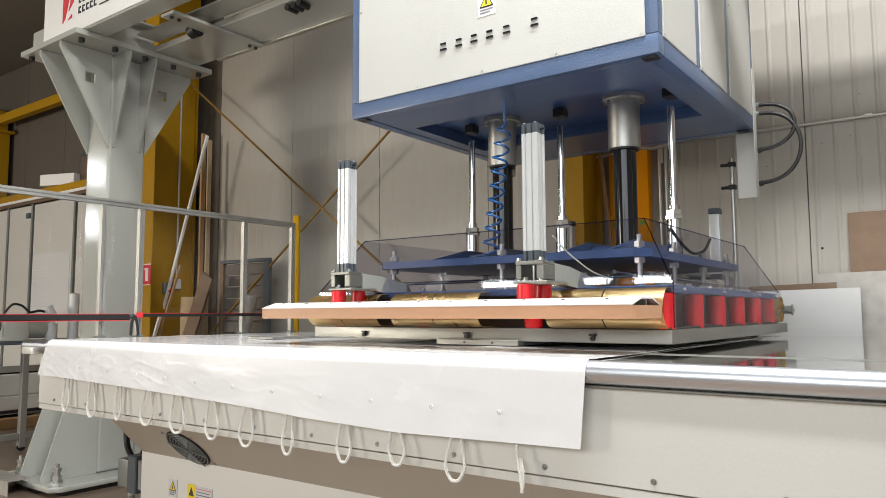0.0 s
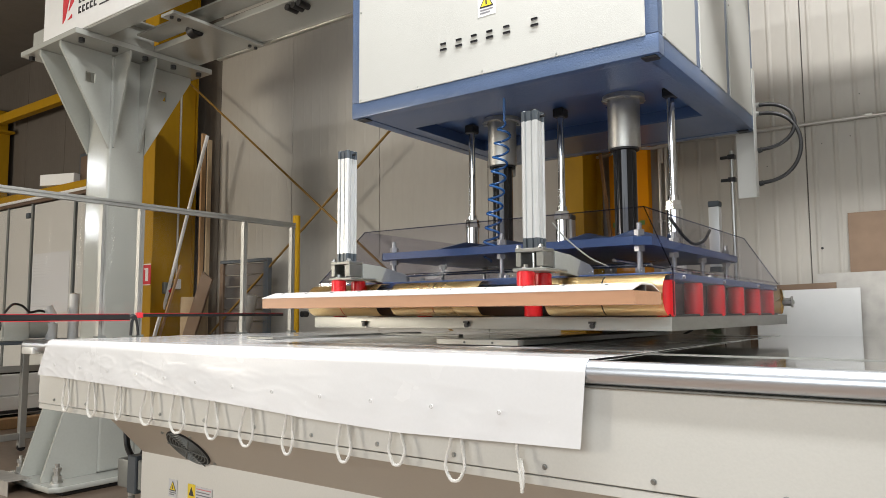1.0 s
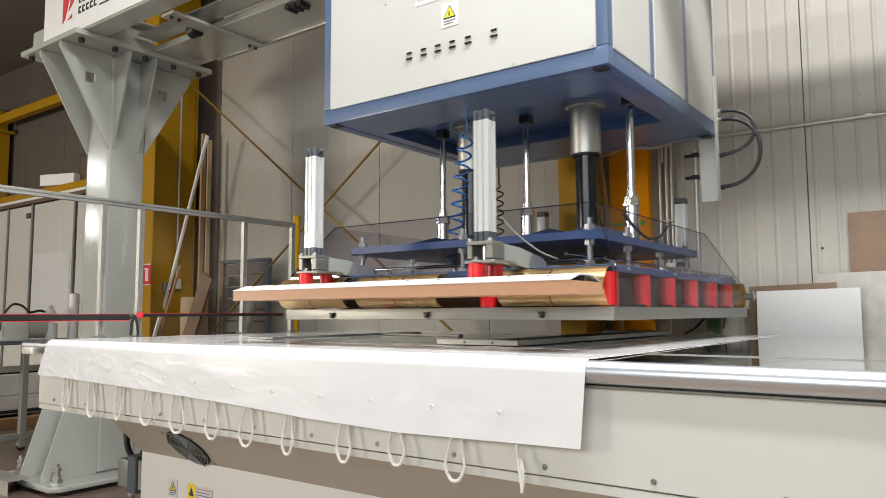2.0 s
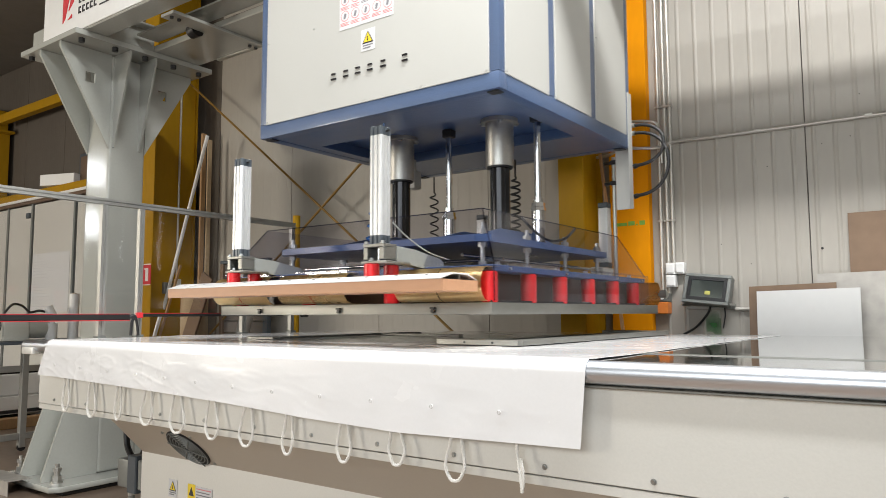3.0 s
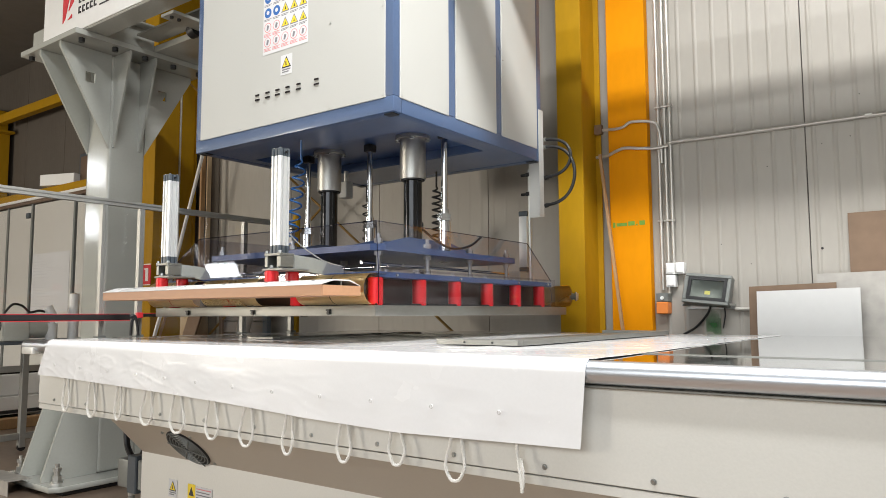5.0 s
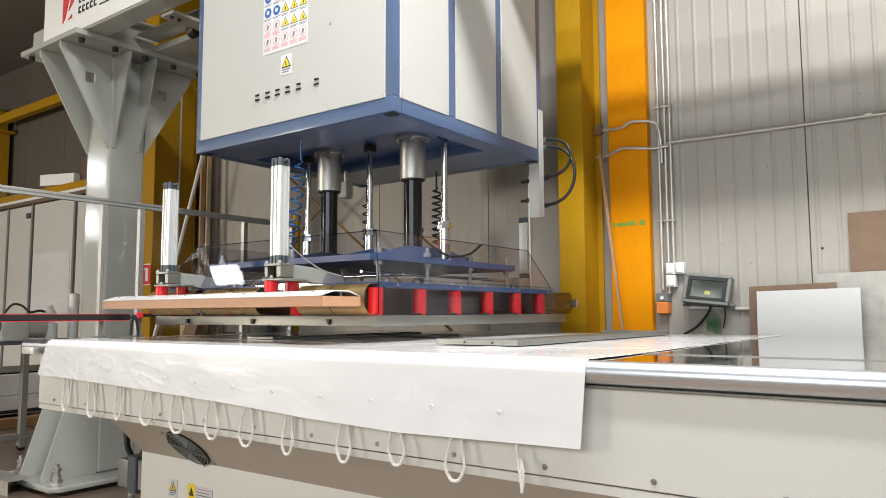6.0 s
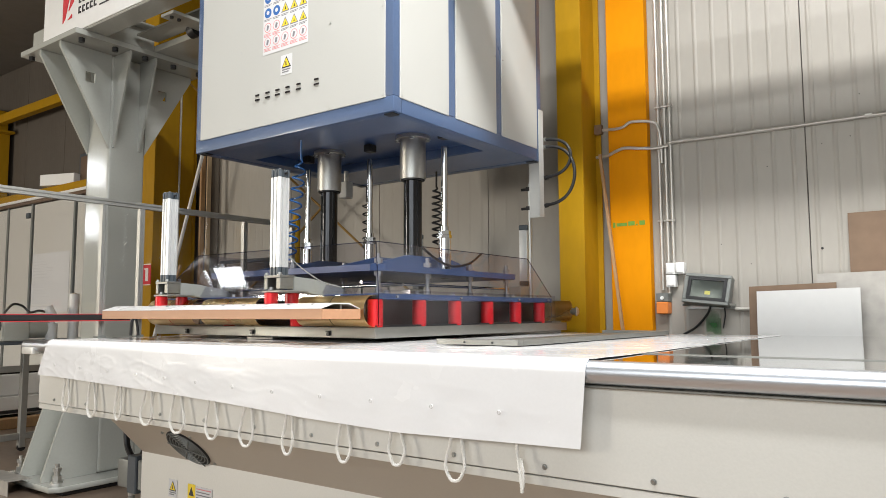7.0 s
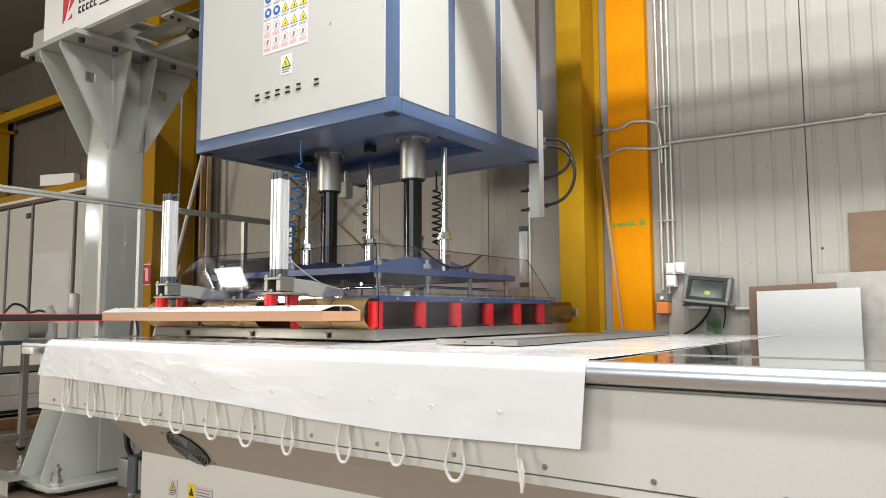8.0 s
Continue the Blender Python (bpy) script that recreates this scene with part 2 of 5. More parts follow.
def spline(ctrl, steps=8):
    """Points on a smooth curve through ctrl."""
    c = [Vector(p) for p in ctrl]
    c = [2 * c[0] - c[1]] + c + [2 * c[-1] - c[-2]]
    out = []
    for i in range(1, len(c) - 2):
        for s in range(steps):
            t = s / steps
            a, b, d, e = c[i - 1], c[i], c[i + 1], c[i + 2]
            out.append(0.5 * (2 * b + (d - a) * t + (2 * a - 5 * b + 4 * d - e) * t * t + (3 * b - a - 3 * d + e) * t ** 3))
    out.append(c[-2])
    return out


def prism(poly, axis, lo, hi, bm=None):
    """A polygon drawn out along an axis: x takes (y, z), y takes (x, z), z takes (x, y)."""
    bm = bm or bmesh.new()

    def at(p, s):
        return {"x": (s, p[0], p[1]), "y": (p[0], s, p[1]), "z": (p[0], p[1], s)}[axis]
    a = [bm.verts.new(at(p, lo)) for p in poly]
    b = [bm.verts.new(at(p, hi)) for p in poly]
    k = len(poly)
    for i in range(k):
        bm.faces.new((a[i], a[(i + 1) % k], b[(i + 1) % k], b[i]))
    bm.faces.new(a[::-1])
    bm.faces.new(b)
    return bm


def bolt(bm, at, way, r=0.010, h=0.008, washer=1.5):
    """A hexagon head on a washer."""
    a, d = Vector(at), Vector(way).normalized()
    rod(bm, a, a + d * h * 0.25, r * washer, 14)
    rod(bm, a + d * h * 0.2, a + d * h, r, 6)


def hexbolt(at, way, r=0.010, h=0.008):
    bm = bmesh.new()
    bolt(bm, at, way, r, h)
    return bm

# ------------------------------------------------------------ hall
X0, X1, Y0, Y1, ZC = -20.0, 6.5, -5.2, 5.70, 5.55
solid("floor", B((X0, X1, Y0, Y1 + 0.3, FZ - 0.2, FZ)), FLOOR, "worn brown sealed concrete factory floor", "floor", "structure")
bm = bmesh.new()
RX0, RX1, RY0, RY1 = -2.15, 2.35, 2.05, 2.55
# unseen opening, placed so the added glow reflects in the acrylic cover
QX0, QX1, QY0, QY1 = -10.45, -9.30, 0.93, 1.32
for x0, x1, y0, y1 in ((X0, X1, QY1, RY0), (X0, X1, RY1, Y1 + 0.3), (X0, RX0, RY0, RY1), (RX1, X1, RY0, RY1), (X0, X1, Y0, 0.48), (X0, -5.0, 0.48, 0.92), (1.2, X1, 0.48, 0.92), (X0, X1, 0.92, QY0), (X0, QX0, QY0, QY1), (QX1, X1, QY0, QY1)):
    add_box(bm, x0, x1, y0, y1, ZC, ZC + 0.15)
solid("ceiling", bm, CEIL, "dull grey sheet metal hall roof with rooflights", "ceiling", "structure")
solid("backdrop", B((QX0 - 0.1, QX1 + 0.1, QY0 - 0.1, QY1 + 0.1, ZC + 0.20, ZC + 0.21)), SKY_GLOW, "unseen glowing sheet that gives the cover its white reflection", "sky", "structure")
# unseen openings, placed so the added glow puts highlights on the portal post
VY0, VY1 = -3.42, -2.82
solid("wall_west", B((X0 - 0.2, X0, Y0, VY0, FZ - 0.2, ZC + 0.15), (X0 - 0.2, X0, VY1, Y1 + 0.3, FZ - 0.2, ZC + 0.15), (X0 - 0.2, X0, VY0, VY1, FZ - 0.2, 3.35), (X0 - 0.2, X0, VY0, VY1, 4.02, 4.80), (X0 - 0.2, X0, VY0, VY1, 5.50, ZC + 0.15)), WALL, "cream sheet panel end wall with two added openings for the glow", "wall", "structure")
solid("backdrop", B((X0 - 0.31, X0 - 0.30, VY0 - 0.1, VY1 + 0.1, 3.2, 5.7)), SKY_GLOW, "unseen glowing sheet that gives the portal post its highlights", "sky", "structure")
solid("wall_east", B((X1, X1 + 0.2, Y0, Y1 + 0.3, FZ - 0.2, ZC + 0.15)), WALL, "cream sheet panel end wall", "wall", "structure")
WX0, WX1, WZ0, WZ1 = -3.85, 5.5, 1.8, 4.6
solid("wall_south", B((X0, -12.7, Y0 - 0.2, Y0, FZ - 0.2, ZC), (-10.3, WX0, Y0 - 0.2, Y0, FZ - 0.2, ZC), (-12.7, -10.3, Y0 - 0.2, Y0, FZ - 0.2, 1.1), (-12.7, -10.3, Y0 - 0.2, Y0, 3.3, ZC), (WX1, X1, Y0 - 0.2, Y0, FZ - 0.2, ZC), (WX0, WX1, Y0 - 0.2, Y0, FZ - 0.2, WZ0), (WX0, WX1, Y0 - 0.2, Y0, WZ1, ZC)), WALL, "cream sheet panel wall with a wide window band", "wall", "structure")
wall_north = solid("wall_north", B((X0, X1, Y1 + 0.02, Y1 + 0.2, FZ - 0.2, ZC)), JOINT, "cream ribbed sandwich panel wall", "wall", "structure")


def wall_panel_mesh(width, depth, mat):
    """One upright sandwich panel, front at y = 0, with shallow pressed ribs."""
    pts = [(0.004, 0.03), (0.004, 0.0)]
    x = 0.055
    while x < width - 0.05:
        pts += [(x - 0.018, 0.0), (x - 0.005, -depth), (x + 0.005, -depth), (x + 0.018, 0.0)]
        x += 0.1365
    pts += [(width - 0.004, 0.0), (width - 0.004, 0.03)]
    bm = prism([(p[0], p[1]) for p in pts], "z", 0.0, ZC - FZ - 0.01)
    bm.transform(Matrix.Scale(UNIT, 4))
    finish(bm, 5)
    me = bpy.data.meshes.new("wall_panel")
    bm.to_mesh(me)
    bm.free()
    me.materials.append(mat)
    return me


PW = 1.365
# panels from k = 6 on carry the bay's shade in their colour
ribbed_mesh, plain_mesh, shaded_mesh = wall_panel_mesh(PW, 0.006, WALL), wall_panel_mesh(PW, 0.0012, WALL), wall_panel_mesh(PW, 0.0012, SHADED_WALL)
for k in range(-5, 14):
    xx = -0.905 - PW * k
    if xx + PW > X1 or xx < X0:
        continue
    ob = new("panel", ribbed_mesh if k < 2 else plain_mesh if k < 6 else shaded_mesh)
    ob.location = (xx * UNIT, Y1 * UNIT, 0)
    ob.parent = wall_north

# hall columns
def column(name, x0, x1, y0, y1, mat, label):
    t = thing(name, ((x0 + x1) / 2, (y0 + y1) / 2, FZ), label, "column", "hall columns")
    part("front_flange", B((x0, x1, y0, y0 + 0.02, FZ, ZC), bevel=0.003), mat, t)
    part("back_flange", B((x0, x1, y1 - 0.02, y1, FZ, ZC), bevel=0.003), mat, t)
    part("web", B((x1 - 0.06, x1 - 0.045, y0 + 0.02, y1 - 0.02, FZ, ZC)), mat, t)
    part("foot_plate", B((x0 - 0.06, x1 + 0.06, y0 - 0.06, y1 - 0.02, FZ, FZ + 0.025), bevel=0.004), mat, t)
    return t


column("hall_column", -2.685, -2.462, 5.28, 5.66, YELLOW, "yellow painted steel column against the panel wall")
column("hall_column", -8.36, -8.05, 4.98, 5.58, YELLOW, "yellow painted steel column with a fire point sign")
stripe = thing("hall_column", (-2.27, 5.66, FZ), "bright orange flat steel column on the panel wall", "column", "hall columns")
part("face", B((-2.380, -2.048, 5.61, 5.688, FZ, ZC), bevel=0.004), ORANGE, stripe)
for x0, x1, z0, z1 in ((-2.355, -2.335, 1.800, 1.842), (-2.325, -2.235, 1.808, 1.834), (-2.225, -2.170, 1.808, 1.842), (-2.160, -2.145, 1.806, 1.818), (-2.130, -2.085, 1.806, 1.842)):
    part("print", B((x0, x1, 5.607, 5.6095, z0, z1)), GREEN_PRINT, stripe, "green printed bars")

# ------------------------------------------------------------ machine table
TZ = 0.95
table = thing("machine_table", (-1.8, 3.6, FZ), "cream sheet steel machine table with polished top and chrome front tube", "machine")
part("top_plate", B((-4.64, 1.3, 2.62, 5.10, TZ - 0.012, TZ), bevel=0.002), MIRROR, table, "polished steel working top")
part("front_plate", B((-4.64, 1.3, 2.17, 2.60, TZ - 0.014, TZ - 0.002), bevel=0.002), MIRROR, table, "polished steel front strip of the top")
part("trim_strip", B((-4.64, 1.3, 2.601, 2.619, TZ - 0.02, TZ + 0.001)), ALU, table)
part("carcass", B((-4.64, 1.3, 2.175, 5.08, 0.60, TZ - 0.016)), CREAM, table)
part("front_tube", R((-4.82, 2.150, 0.912), (1.3, 2.150, 0.912), 0.038, 32), ROLLER, table, "chrome front tube")
part("tube_bracket", B((-4.80, -4.66, 2.10, 2.22, 0.86, 0.905), bevel=0.012, seg=2), CREAM, table)
part("front_panel", B((-4.66, 1.3, 2.155, 2.17, 0.567, 0.868), bevel=0.002), CREAM, table)
part("tube_seat", B((-4.64, 1.3, 2.135, 2.155, 0.864, 0.872), bevel=0.002), ALU, table)
part("panel_lip", B((-4.66, 1.3, 2.158, 2.172, 0.532, 0.562), bevel=0.002), CREAM, table)
# the slanting skirts take the shaded cream
part("skirt", prism([(2.165, 0.535), (2.37, 0.325), (2.39, 0.325), (2.19, 0.535)], "x", -3.86, 1.3), CREAM_SHADED, table)
part("side_skirt", prism([(-3.88, 0.32), (-4.15, 0.60), (-3.88, 0.60)], "y", 2.40, 4.9), CREAM_SHADED, table)
part("pedestal", B((-3.87, 1.3, 2.37, 4.8, FZ, 0.60), bevel=0.004), CREAM, table)
for k in range(12):
    part("panel_bolt", hexbolt((-0.431 - 0.3665 * k, 2.155, 0.595), (0, -1, 0), 0.0065, 0.007), ZINC, table)


# pedestal vent, stickers


def on_skirt(u, v, h=0.0):
    """A place on the slanting skirt: u along it, v down it, h off it."""
    d, nrm = Vector((0, 0.205, -0.21)).normalized(), Vector((0, -0.21, -0.205)).normalized()
    return Vector((u, 2.165, 0.535)) + d * v + nrm * h


def ring(centre, r, tube, flat, n=40, bm=None):
    pts = [on_skirt(centre[0] + r * math.cos(a * math.tau / n), centre[1] + r * math.sin(a * math.tau / n), flat) for a in range(n + 1)]
    return hose(pts, tube, 6, bm)


bm = bmesh.new()
for k in range(1, 8):
    ring((-3.30, 0.168), 0.018 * k, 0.0028, 0.010, 36, bm)
for a in range(6):
    c, q = math.cos(a * math.tau / 6 + 0.3), math.sin(a * math.tau / 6 + 0.3)
    hose([on_skirt(-3.30 + 0.02 * c, 0.168 + 0.02 * q, 0.014), on_skirt(-3.30 + 0.135 * c, 0.168 + 0.135 * q, 0.014)], 0.0026, 6, bm)
part("fan_grille", bm, LAMP_BODY, table, "dark round fan grille")
# solid black disc painted for the unlit hollow behind the grille
part("fan_dark_disc", R(on_skirt(-3.30, 0.168, -0.004), on_skirt(-3.30, 0.168, 0.004), 0.135, 40), BLACK, table)
for cx, cy in ((-0.15, -0.09), (0.15, -0.09), (-0.15, 0.09), (0.15, 0.09)):
    part("grille_screw", hexbolt(on_skirt(-3.30 + cx * 0.8, 0.168 + cy * 1.2, 0.0), (0, -0.7, -0.7), 0.007, 0.007), ZINC, table)


def warning_triangle(parent, x, y, z, w, normal="y"):
    """A yellow triangle with a black rim on a white label that faces the front."""
    h = w * 0.87
    part("label_field", B((x - w * 0.62, x + w * 0.62, y - 0.001, y, z - w * 0.55, z + w * 0.95)), PAPER, parent)
    part("triangle_rim", prism([(x - w / 2, z - 0.04 * w), (x + w / 2, z - 0.04 * w), (x, z + h - 0.04 * w)], "y", y - 0.002, y - 0.001), INK, parent)
    k = 0.74
    part("triangle", prism([(x - w * k / 2, z + 0.055 * w), (x + w * k / 2, z + 0.055 * w), (x, z + h * k + 0.055 * w)], "y", y - 0.003, y - 0.002), SIGN_YELLOW, parent)
    part("pictogram", prism([(x - w * 0.05, z + w * 0.12), (x + w * 0.06, z + w * 0.12), (x + w * 0.02, z + w * 0.48), (x - w * 0.07, z + w * 0.40)], "y", y - 0.0036, y - 0.003), INK, parent)
    for r in range(2):
        part("print_line", B((x - w * 0.45, x + w * (0.45 - 0.2 * r), y - 0.002, y - 0.001, z - w * (0.22 + 0.17 * r), z - w * (0.13 + 0.17 * r))), FAINT_INK, parent)


sticker = thing("warning_sticker", (-3.52, 2.37, 0.2), "small white sticker with a yellow warning triangle", "sticker", "warning stickers")
warning_triangle(sticker, -3.555, 2.368, 0.150, 0.062)
sticker = thing("warning_sticker", (-3.3, 2.37, 0.2), "yellow and white sticker with printed lines", "sticker", "warning stickers")
part("yellow_field", B((-3.42, -3.355, 2.367, 2.3685, 0.13, 0.205)), SIGN_YELLOW, sticker)
part("symbol", prism([(-3.41, 0.145), (-3.365, 0.145), (-3.388, 0.19)], "y", 2.366, 2.367), INK, sticker)
part("white_field", B((-3.353, -3.21, 2.367, 2.3685, 0.13, 0.20)), PAPER, sticker)
for r in range(4):
    part("print_line", B((-3.343, -3.22 - 0.012 * (r % 2), 2.366, 2.367, 0.185 - 0.015 * r, 0.190 - 0.015 * r)), PALE_RED if r == 0 else FAINT_INK, sticker)

# ------------------------------------------------------------ tarpaulin on the table
def sheet_bottom(x):
    """Height of the hanging hem."""
    hem = ((-4.6, 0.745), (-4.3, 0.741), (-3.44, 0.719), (-2.75, 0.697), (-2.24, 0.673), (-1.75, 0.660), (-1.35, 0.669), (-0.9, 0.678))
    return next(u + (v - u) * (x - a) / (b - a) for (a, u), (b, v) in zip(hem, hem[1:]) if x <= b)


def tarpaulin():
    xs = [-4.495 + (3.505 / 260) * i for i in range(261)]
    bm = bmesh.new()
    rows = []
    for i, x in enumerate(xs):
        col = []
        flut = noise.noise(Vector((x * 2.2, 0.3, 0))) * 0.5 + noise.noise(Vector((x * 6.5, 1.3, 0))) * 0.25
        n_top = 50
        for j in range(n_top):
            y = 5.0 - (5.0 - 2.19) * j / (n_top - 1)
            w = noise.noise(Vector((x * 3.0, y * 2.0, 5.0))) + 0.6 * noise.noise(Vector((x * 9, y * 5, 2.0)))
            edge = max(0.0, (x + 1.5) / 0.57)
            lift = max(0.0, w) * 0.0045 * (1 - 0.9 * min(1.0, edge)) + edge * edge * max(0.0, math.sin(y * 9.0 + 2.0 * w)) * 0.0015
            col.append((x + edge * edge * 0.03 * noise.noise(Vector((0, y * 3, 9.0))), y, TZ + 0.0018 + lift))
        for a in range(1, 10):
            t = radians(90 + a * 10)
            col.append((x, 2.150 + 0.043 * math.cos(t), 0.912 + 0.043 * math.sin(t)))
        zb = sheet_bottom(x)
        for j in range(1, 31):
            s = j / 30
            z = 0.912 + (zb - 0.912) * s
            out = 0.006 * s + flut * 0.006 * s + 0.002 * noise.noise(Vector((x * 5, z * 9, 3.0))) * min(1, s * 2)
            west = min(1.0, max(0.0, (-2.6 - x) / 1.6))
            crease = 1.0 - abs(noise.noise(Vector((x * 6.0 + z * 4, z * 13, 7.0)))) * 2.2
            fine = 1.0 - abs(noise.noise(Vector((x * 15.0, z * 24 - x * 3, 4.0)))) * 2.2
            out += min(1, s * 3) * ((0.0005 + 0.0008 * west) * max(0.0, crease) ** 4 + (0.0002 + 0.0005 * west) * max(0.0, fine) ** 3)
            lean = -0.02 * s * max(0.0, (x + 1.4) / 0.45)
            stick = -0.07 * s * max(0.0, (-4.25 - x) / 0.24)
            col.append((x + lean + stick, 2.107 - max(-0.004, out), z))
        rows.append([bm.verts.new(p) for p in col])
    for a, b in zip(rows, rows[1:]):
        for j in range(len(a) - 1):
            bm.faces.new((a[j], a[j + 1], b[j + 1], b[j]))
    return bm


cover = thing("tarpaulin", (-2.8, 3.0, TZ), "glossy white coated tarpaulin draped over the table edge", "tarpaulin")
cloth = part("sheet", tarpaulin(), PVC, cover, smooth=60)
thick = cloth.modifiers.new("thickness", 'SOLIDIFY')
thick.thickness, thick.offset = 0.0012, 0.0
for x in (-4.35, -4.06, -3.776, -3.492, -3.24, -2.985, -2.711, -2.444, -2.152, -1.877, -1.586, -1.30):
    z = 0.768 + max(0.0, (-2.4 - x)) * 0.022
    pts = [(x + 0.0065 * math.cos(a * math.tau / 14), 2.092, z + 0.0065 * math.sin(a * math.tau / 14)) for a in range(15)]
    part("eyelet", hose(pts, 0.0018, 6), TOP_WHITE, cloth, "small pale eyelet")
def braid(points, r, n=7):
    """A cord of three strands wound round its centre line."""
    bm = bmesh.new()
    pts = [Vector(p) for p in points]
    fine = []
    for a, b in zip(pts, pts[1:]):
        fine += [a.lerp(b, k / 3) for k in range(3)]
    fine.append(pts[-1])
    for strand in range(3):
        way, run, prev = [], 0.0, None
        u = None
        for i, p in enumerate(fine):
            d = (fine[min(i + 1, len(fine) - 1)] - fine[max(i - 1, 0)]).normalized()
            u = d.orthogonal().normalized() if u is None else (u - u.dot(d) * d).normalized()
            run += (p - prev).length if prev is not None else 0.0
            prev = p
            a = run * 175.0 + strand * math.tau / 3
            way.append(p + (math.cos(a) * u + math.sin(a) * d.cross(u)) * r * 0.55)
        hose(way, r * 0.52, n, bm)
    return bm


LOOPS = ((-4.263, 0.551, 0.9), (-3.985, 0.539, 1.05), (-3.701, 0.546, 0.75), (-3.424, 0.541, 1.3), (-3.174, 0.526, 1.45), (-2.901, 0.523, 1.15),
         (-2.636, 0.516, 1.15), (-2.366, 0.510, 0.8), (-2.047, 0.516, 0.9), (-1.781, 0.536, 0.95), (-1.499, 0.513, 1.0))
for x, zb, w in LOOPS:
    a = 0.037 * w
    top = sheet_bottom(x) + 0.05
    sway = 0.012 * math.sin(x * 17)
    loop = thing("cord_loop", (x, 2.12, top), "white braided cord loop hanging from the tarpaulin hem", "cord", "cord loops")
    part("cord", braid(spline([(x - a * 0.30, 2.124, top), (x - a * 0.72 + sway * 0.3, 2.124, (top + zb) / 2 + 0.02), (x - a * 1.08 + sway, 2.120, zb + 0.050), (x - a * 0.55 + sway, 2.118, zb + 0.008), (x + sway, 2.118, zb), (x + a * 0.62 + sway, 2.118, zb + 0.010), (x + a * 1.12 + sway, 2.120, zb + 0.055), (x + a * 0.75 + sway * 0.4, 2.124, (top + zb) / 2 + 0.025), (x + a * 0.25, 2.124, top)], 8), 0.0062, 6), ROPE, loop)
loop = thing("cord_loop", (-1.22, 2.12, 0.7), "white braided cord hanging from the tarpaulin hem", "cord", "cord loops")
part("cord", braid(spline([(-1.255, 2.124, 0.71), (-1.245, 2.12, 0.62), (-1.232, 2.115, 0.55), (-1.225, 2.112, 0.512)], 9), 0.0058, 6), ROPE, loop)
part("cord_end", braid(spline([(-1.225, 2.108, 0.512), (-1.220, 2.112, 0.56), (-1.234, 2.120, 0.62)], 9), 0.0055, 6), ROPE, loop)

# ------------------------------------------------------------ welding dies on the table
die = thing("welding_die", (-1.6, 3.5, TZ), "flat milled aluminium welding die lying on the tarpaulin", "die", "welding dies")
part("front_bar", B((-2.03, -1.59, 2.72, 2.77, TZ + 0.008, TZ + 0.033), bevel=0.002), ALU, die)
part("side_bar", B((-1.64, -1.59, 2.772, 4.6, TZ + 0.008, TZ + 0.033), bevel=0.002), ALU, die)
part("back_bar", B((-2.03, -1.59, 4.602, 4.65, TZ + 0.008, TZ + 0.033), bevel=0.002), ALU, die)
part("base_sheet", B((-2.03, -1.64, 2.772, 4.6, TZ + 0.008, TZ + 0.014)), ALU, die)
for x in (-1.87, -1.72):
    part("screw", R((x, 2.716, TZ + 0.02), (x, 2.721, TZ + 0.02), 0.005, 10), BLACK, die)
die = thing("welding_die", (-3.3, 3.2, TZ), "flat milled aluminium welding die lying on the tarpaulin", "die", "welding dies")
part("front_bar", B((-3.50, -3.27, 2.80, 2.85, TZ + 0.005, TZ + 0.020), bevel=0.002), ALU, die)
part("long_bar", B((-3.32, -3.27, 2.852, 4.2, TZ + 0.005, TZ + 0.018), bevel=0.002), ALU, die)
part("back_bar", B((-3.268, -2.62, 3.75, 3.80, TZ + 0.005, TZ + 0.018), bevel=0.002), ALU, die)

# ------------------------------------------------------------ press head on its carriage
HX0, HX1, HY0, HY1, HZ0, HZ1 = -2.852, -1.033, 3.008, 4.727, 2.229, 3.70
head = thing("welding_press", (-1.954, 3.78, HZ0), "blue and white welding press head housing hanging over the table", "machine")
FW = 0.072
bm = bmesh.new()
for x0, x1, y0, y1 in ((HX0, HX0 + FW, HY0, HY0 + FW), (HX1 - FW, HX1, HY0, HY0 + FW), (HX0, HX0 + FW, HY1 - FW, HY1), (HX1 - FW, HX1, HY1 - FW, HY1)):
    add_box(bm, x0, x1, y0, y1, HZ0 + 0.091, HZ1 - 0.091)
for y0, y1 in ((HY0, HY0 + FW), (HY1 - FW, HY1)):
    for z0 in (HZ0, HZ1 - 0.09):
        add_box(bm, HX0, HX1, y0, y1, z0, z0 + 0.09)
for x0, x1 in ((HX0, HX0 + FW), (HX1 - FW, HX1)):
    for z0 in (HZ0, HZ1 - 0.09):
        add_box(bm, x0, x1, HY0 + FW + 0.001, HY1 - FW - 0.001, z0, z0 + 0.09)
bmesh.ops.bevel(bm, geom=bm.edges[:], offset=0.004, segments=2, affect='EDGES', profile=0.6)
part("frame", bm, BLUE, head, "blue hammer-finish frame")
front = part("front_panel", B((HX0 + 0.058, HX1 - 0.058, HY0 - 0.006, HY0 + 0.004, HZ0 + 0.084, HZ1 - 0.08), bevel=0.002), PANEL, head)
part("back_panel", B((HX0 + 0.048, HX1 - 0.048, HY1 - 0.004, HY1 + 0.006, HZ0 + 0.052, HZ1 - 0.05), bevel=0.002), PANEL, head)
part("top_panel", B((HX0 + 0.05, HX1 - 0.05, HY0 + 0.05, HY1 - 0.05, HZ1 - 0.01, HZ1 + 0.004), bevel=0.002), PANEL, head)
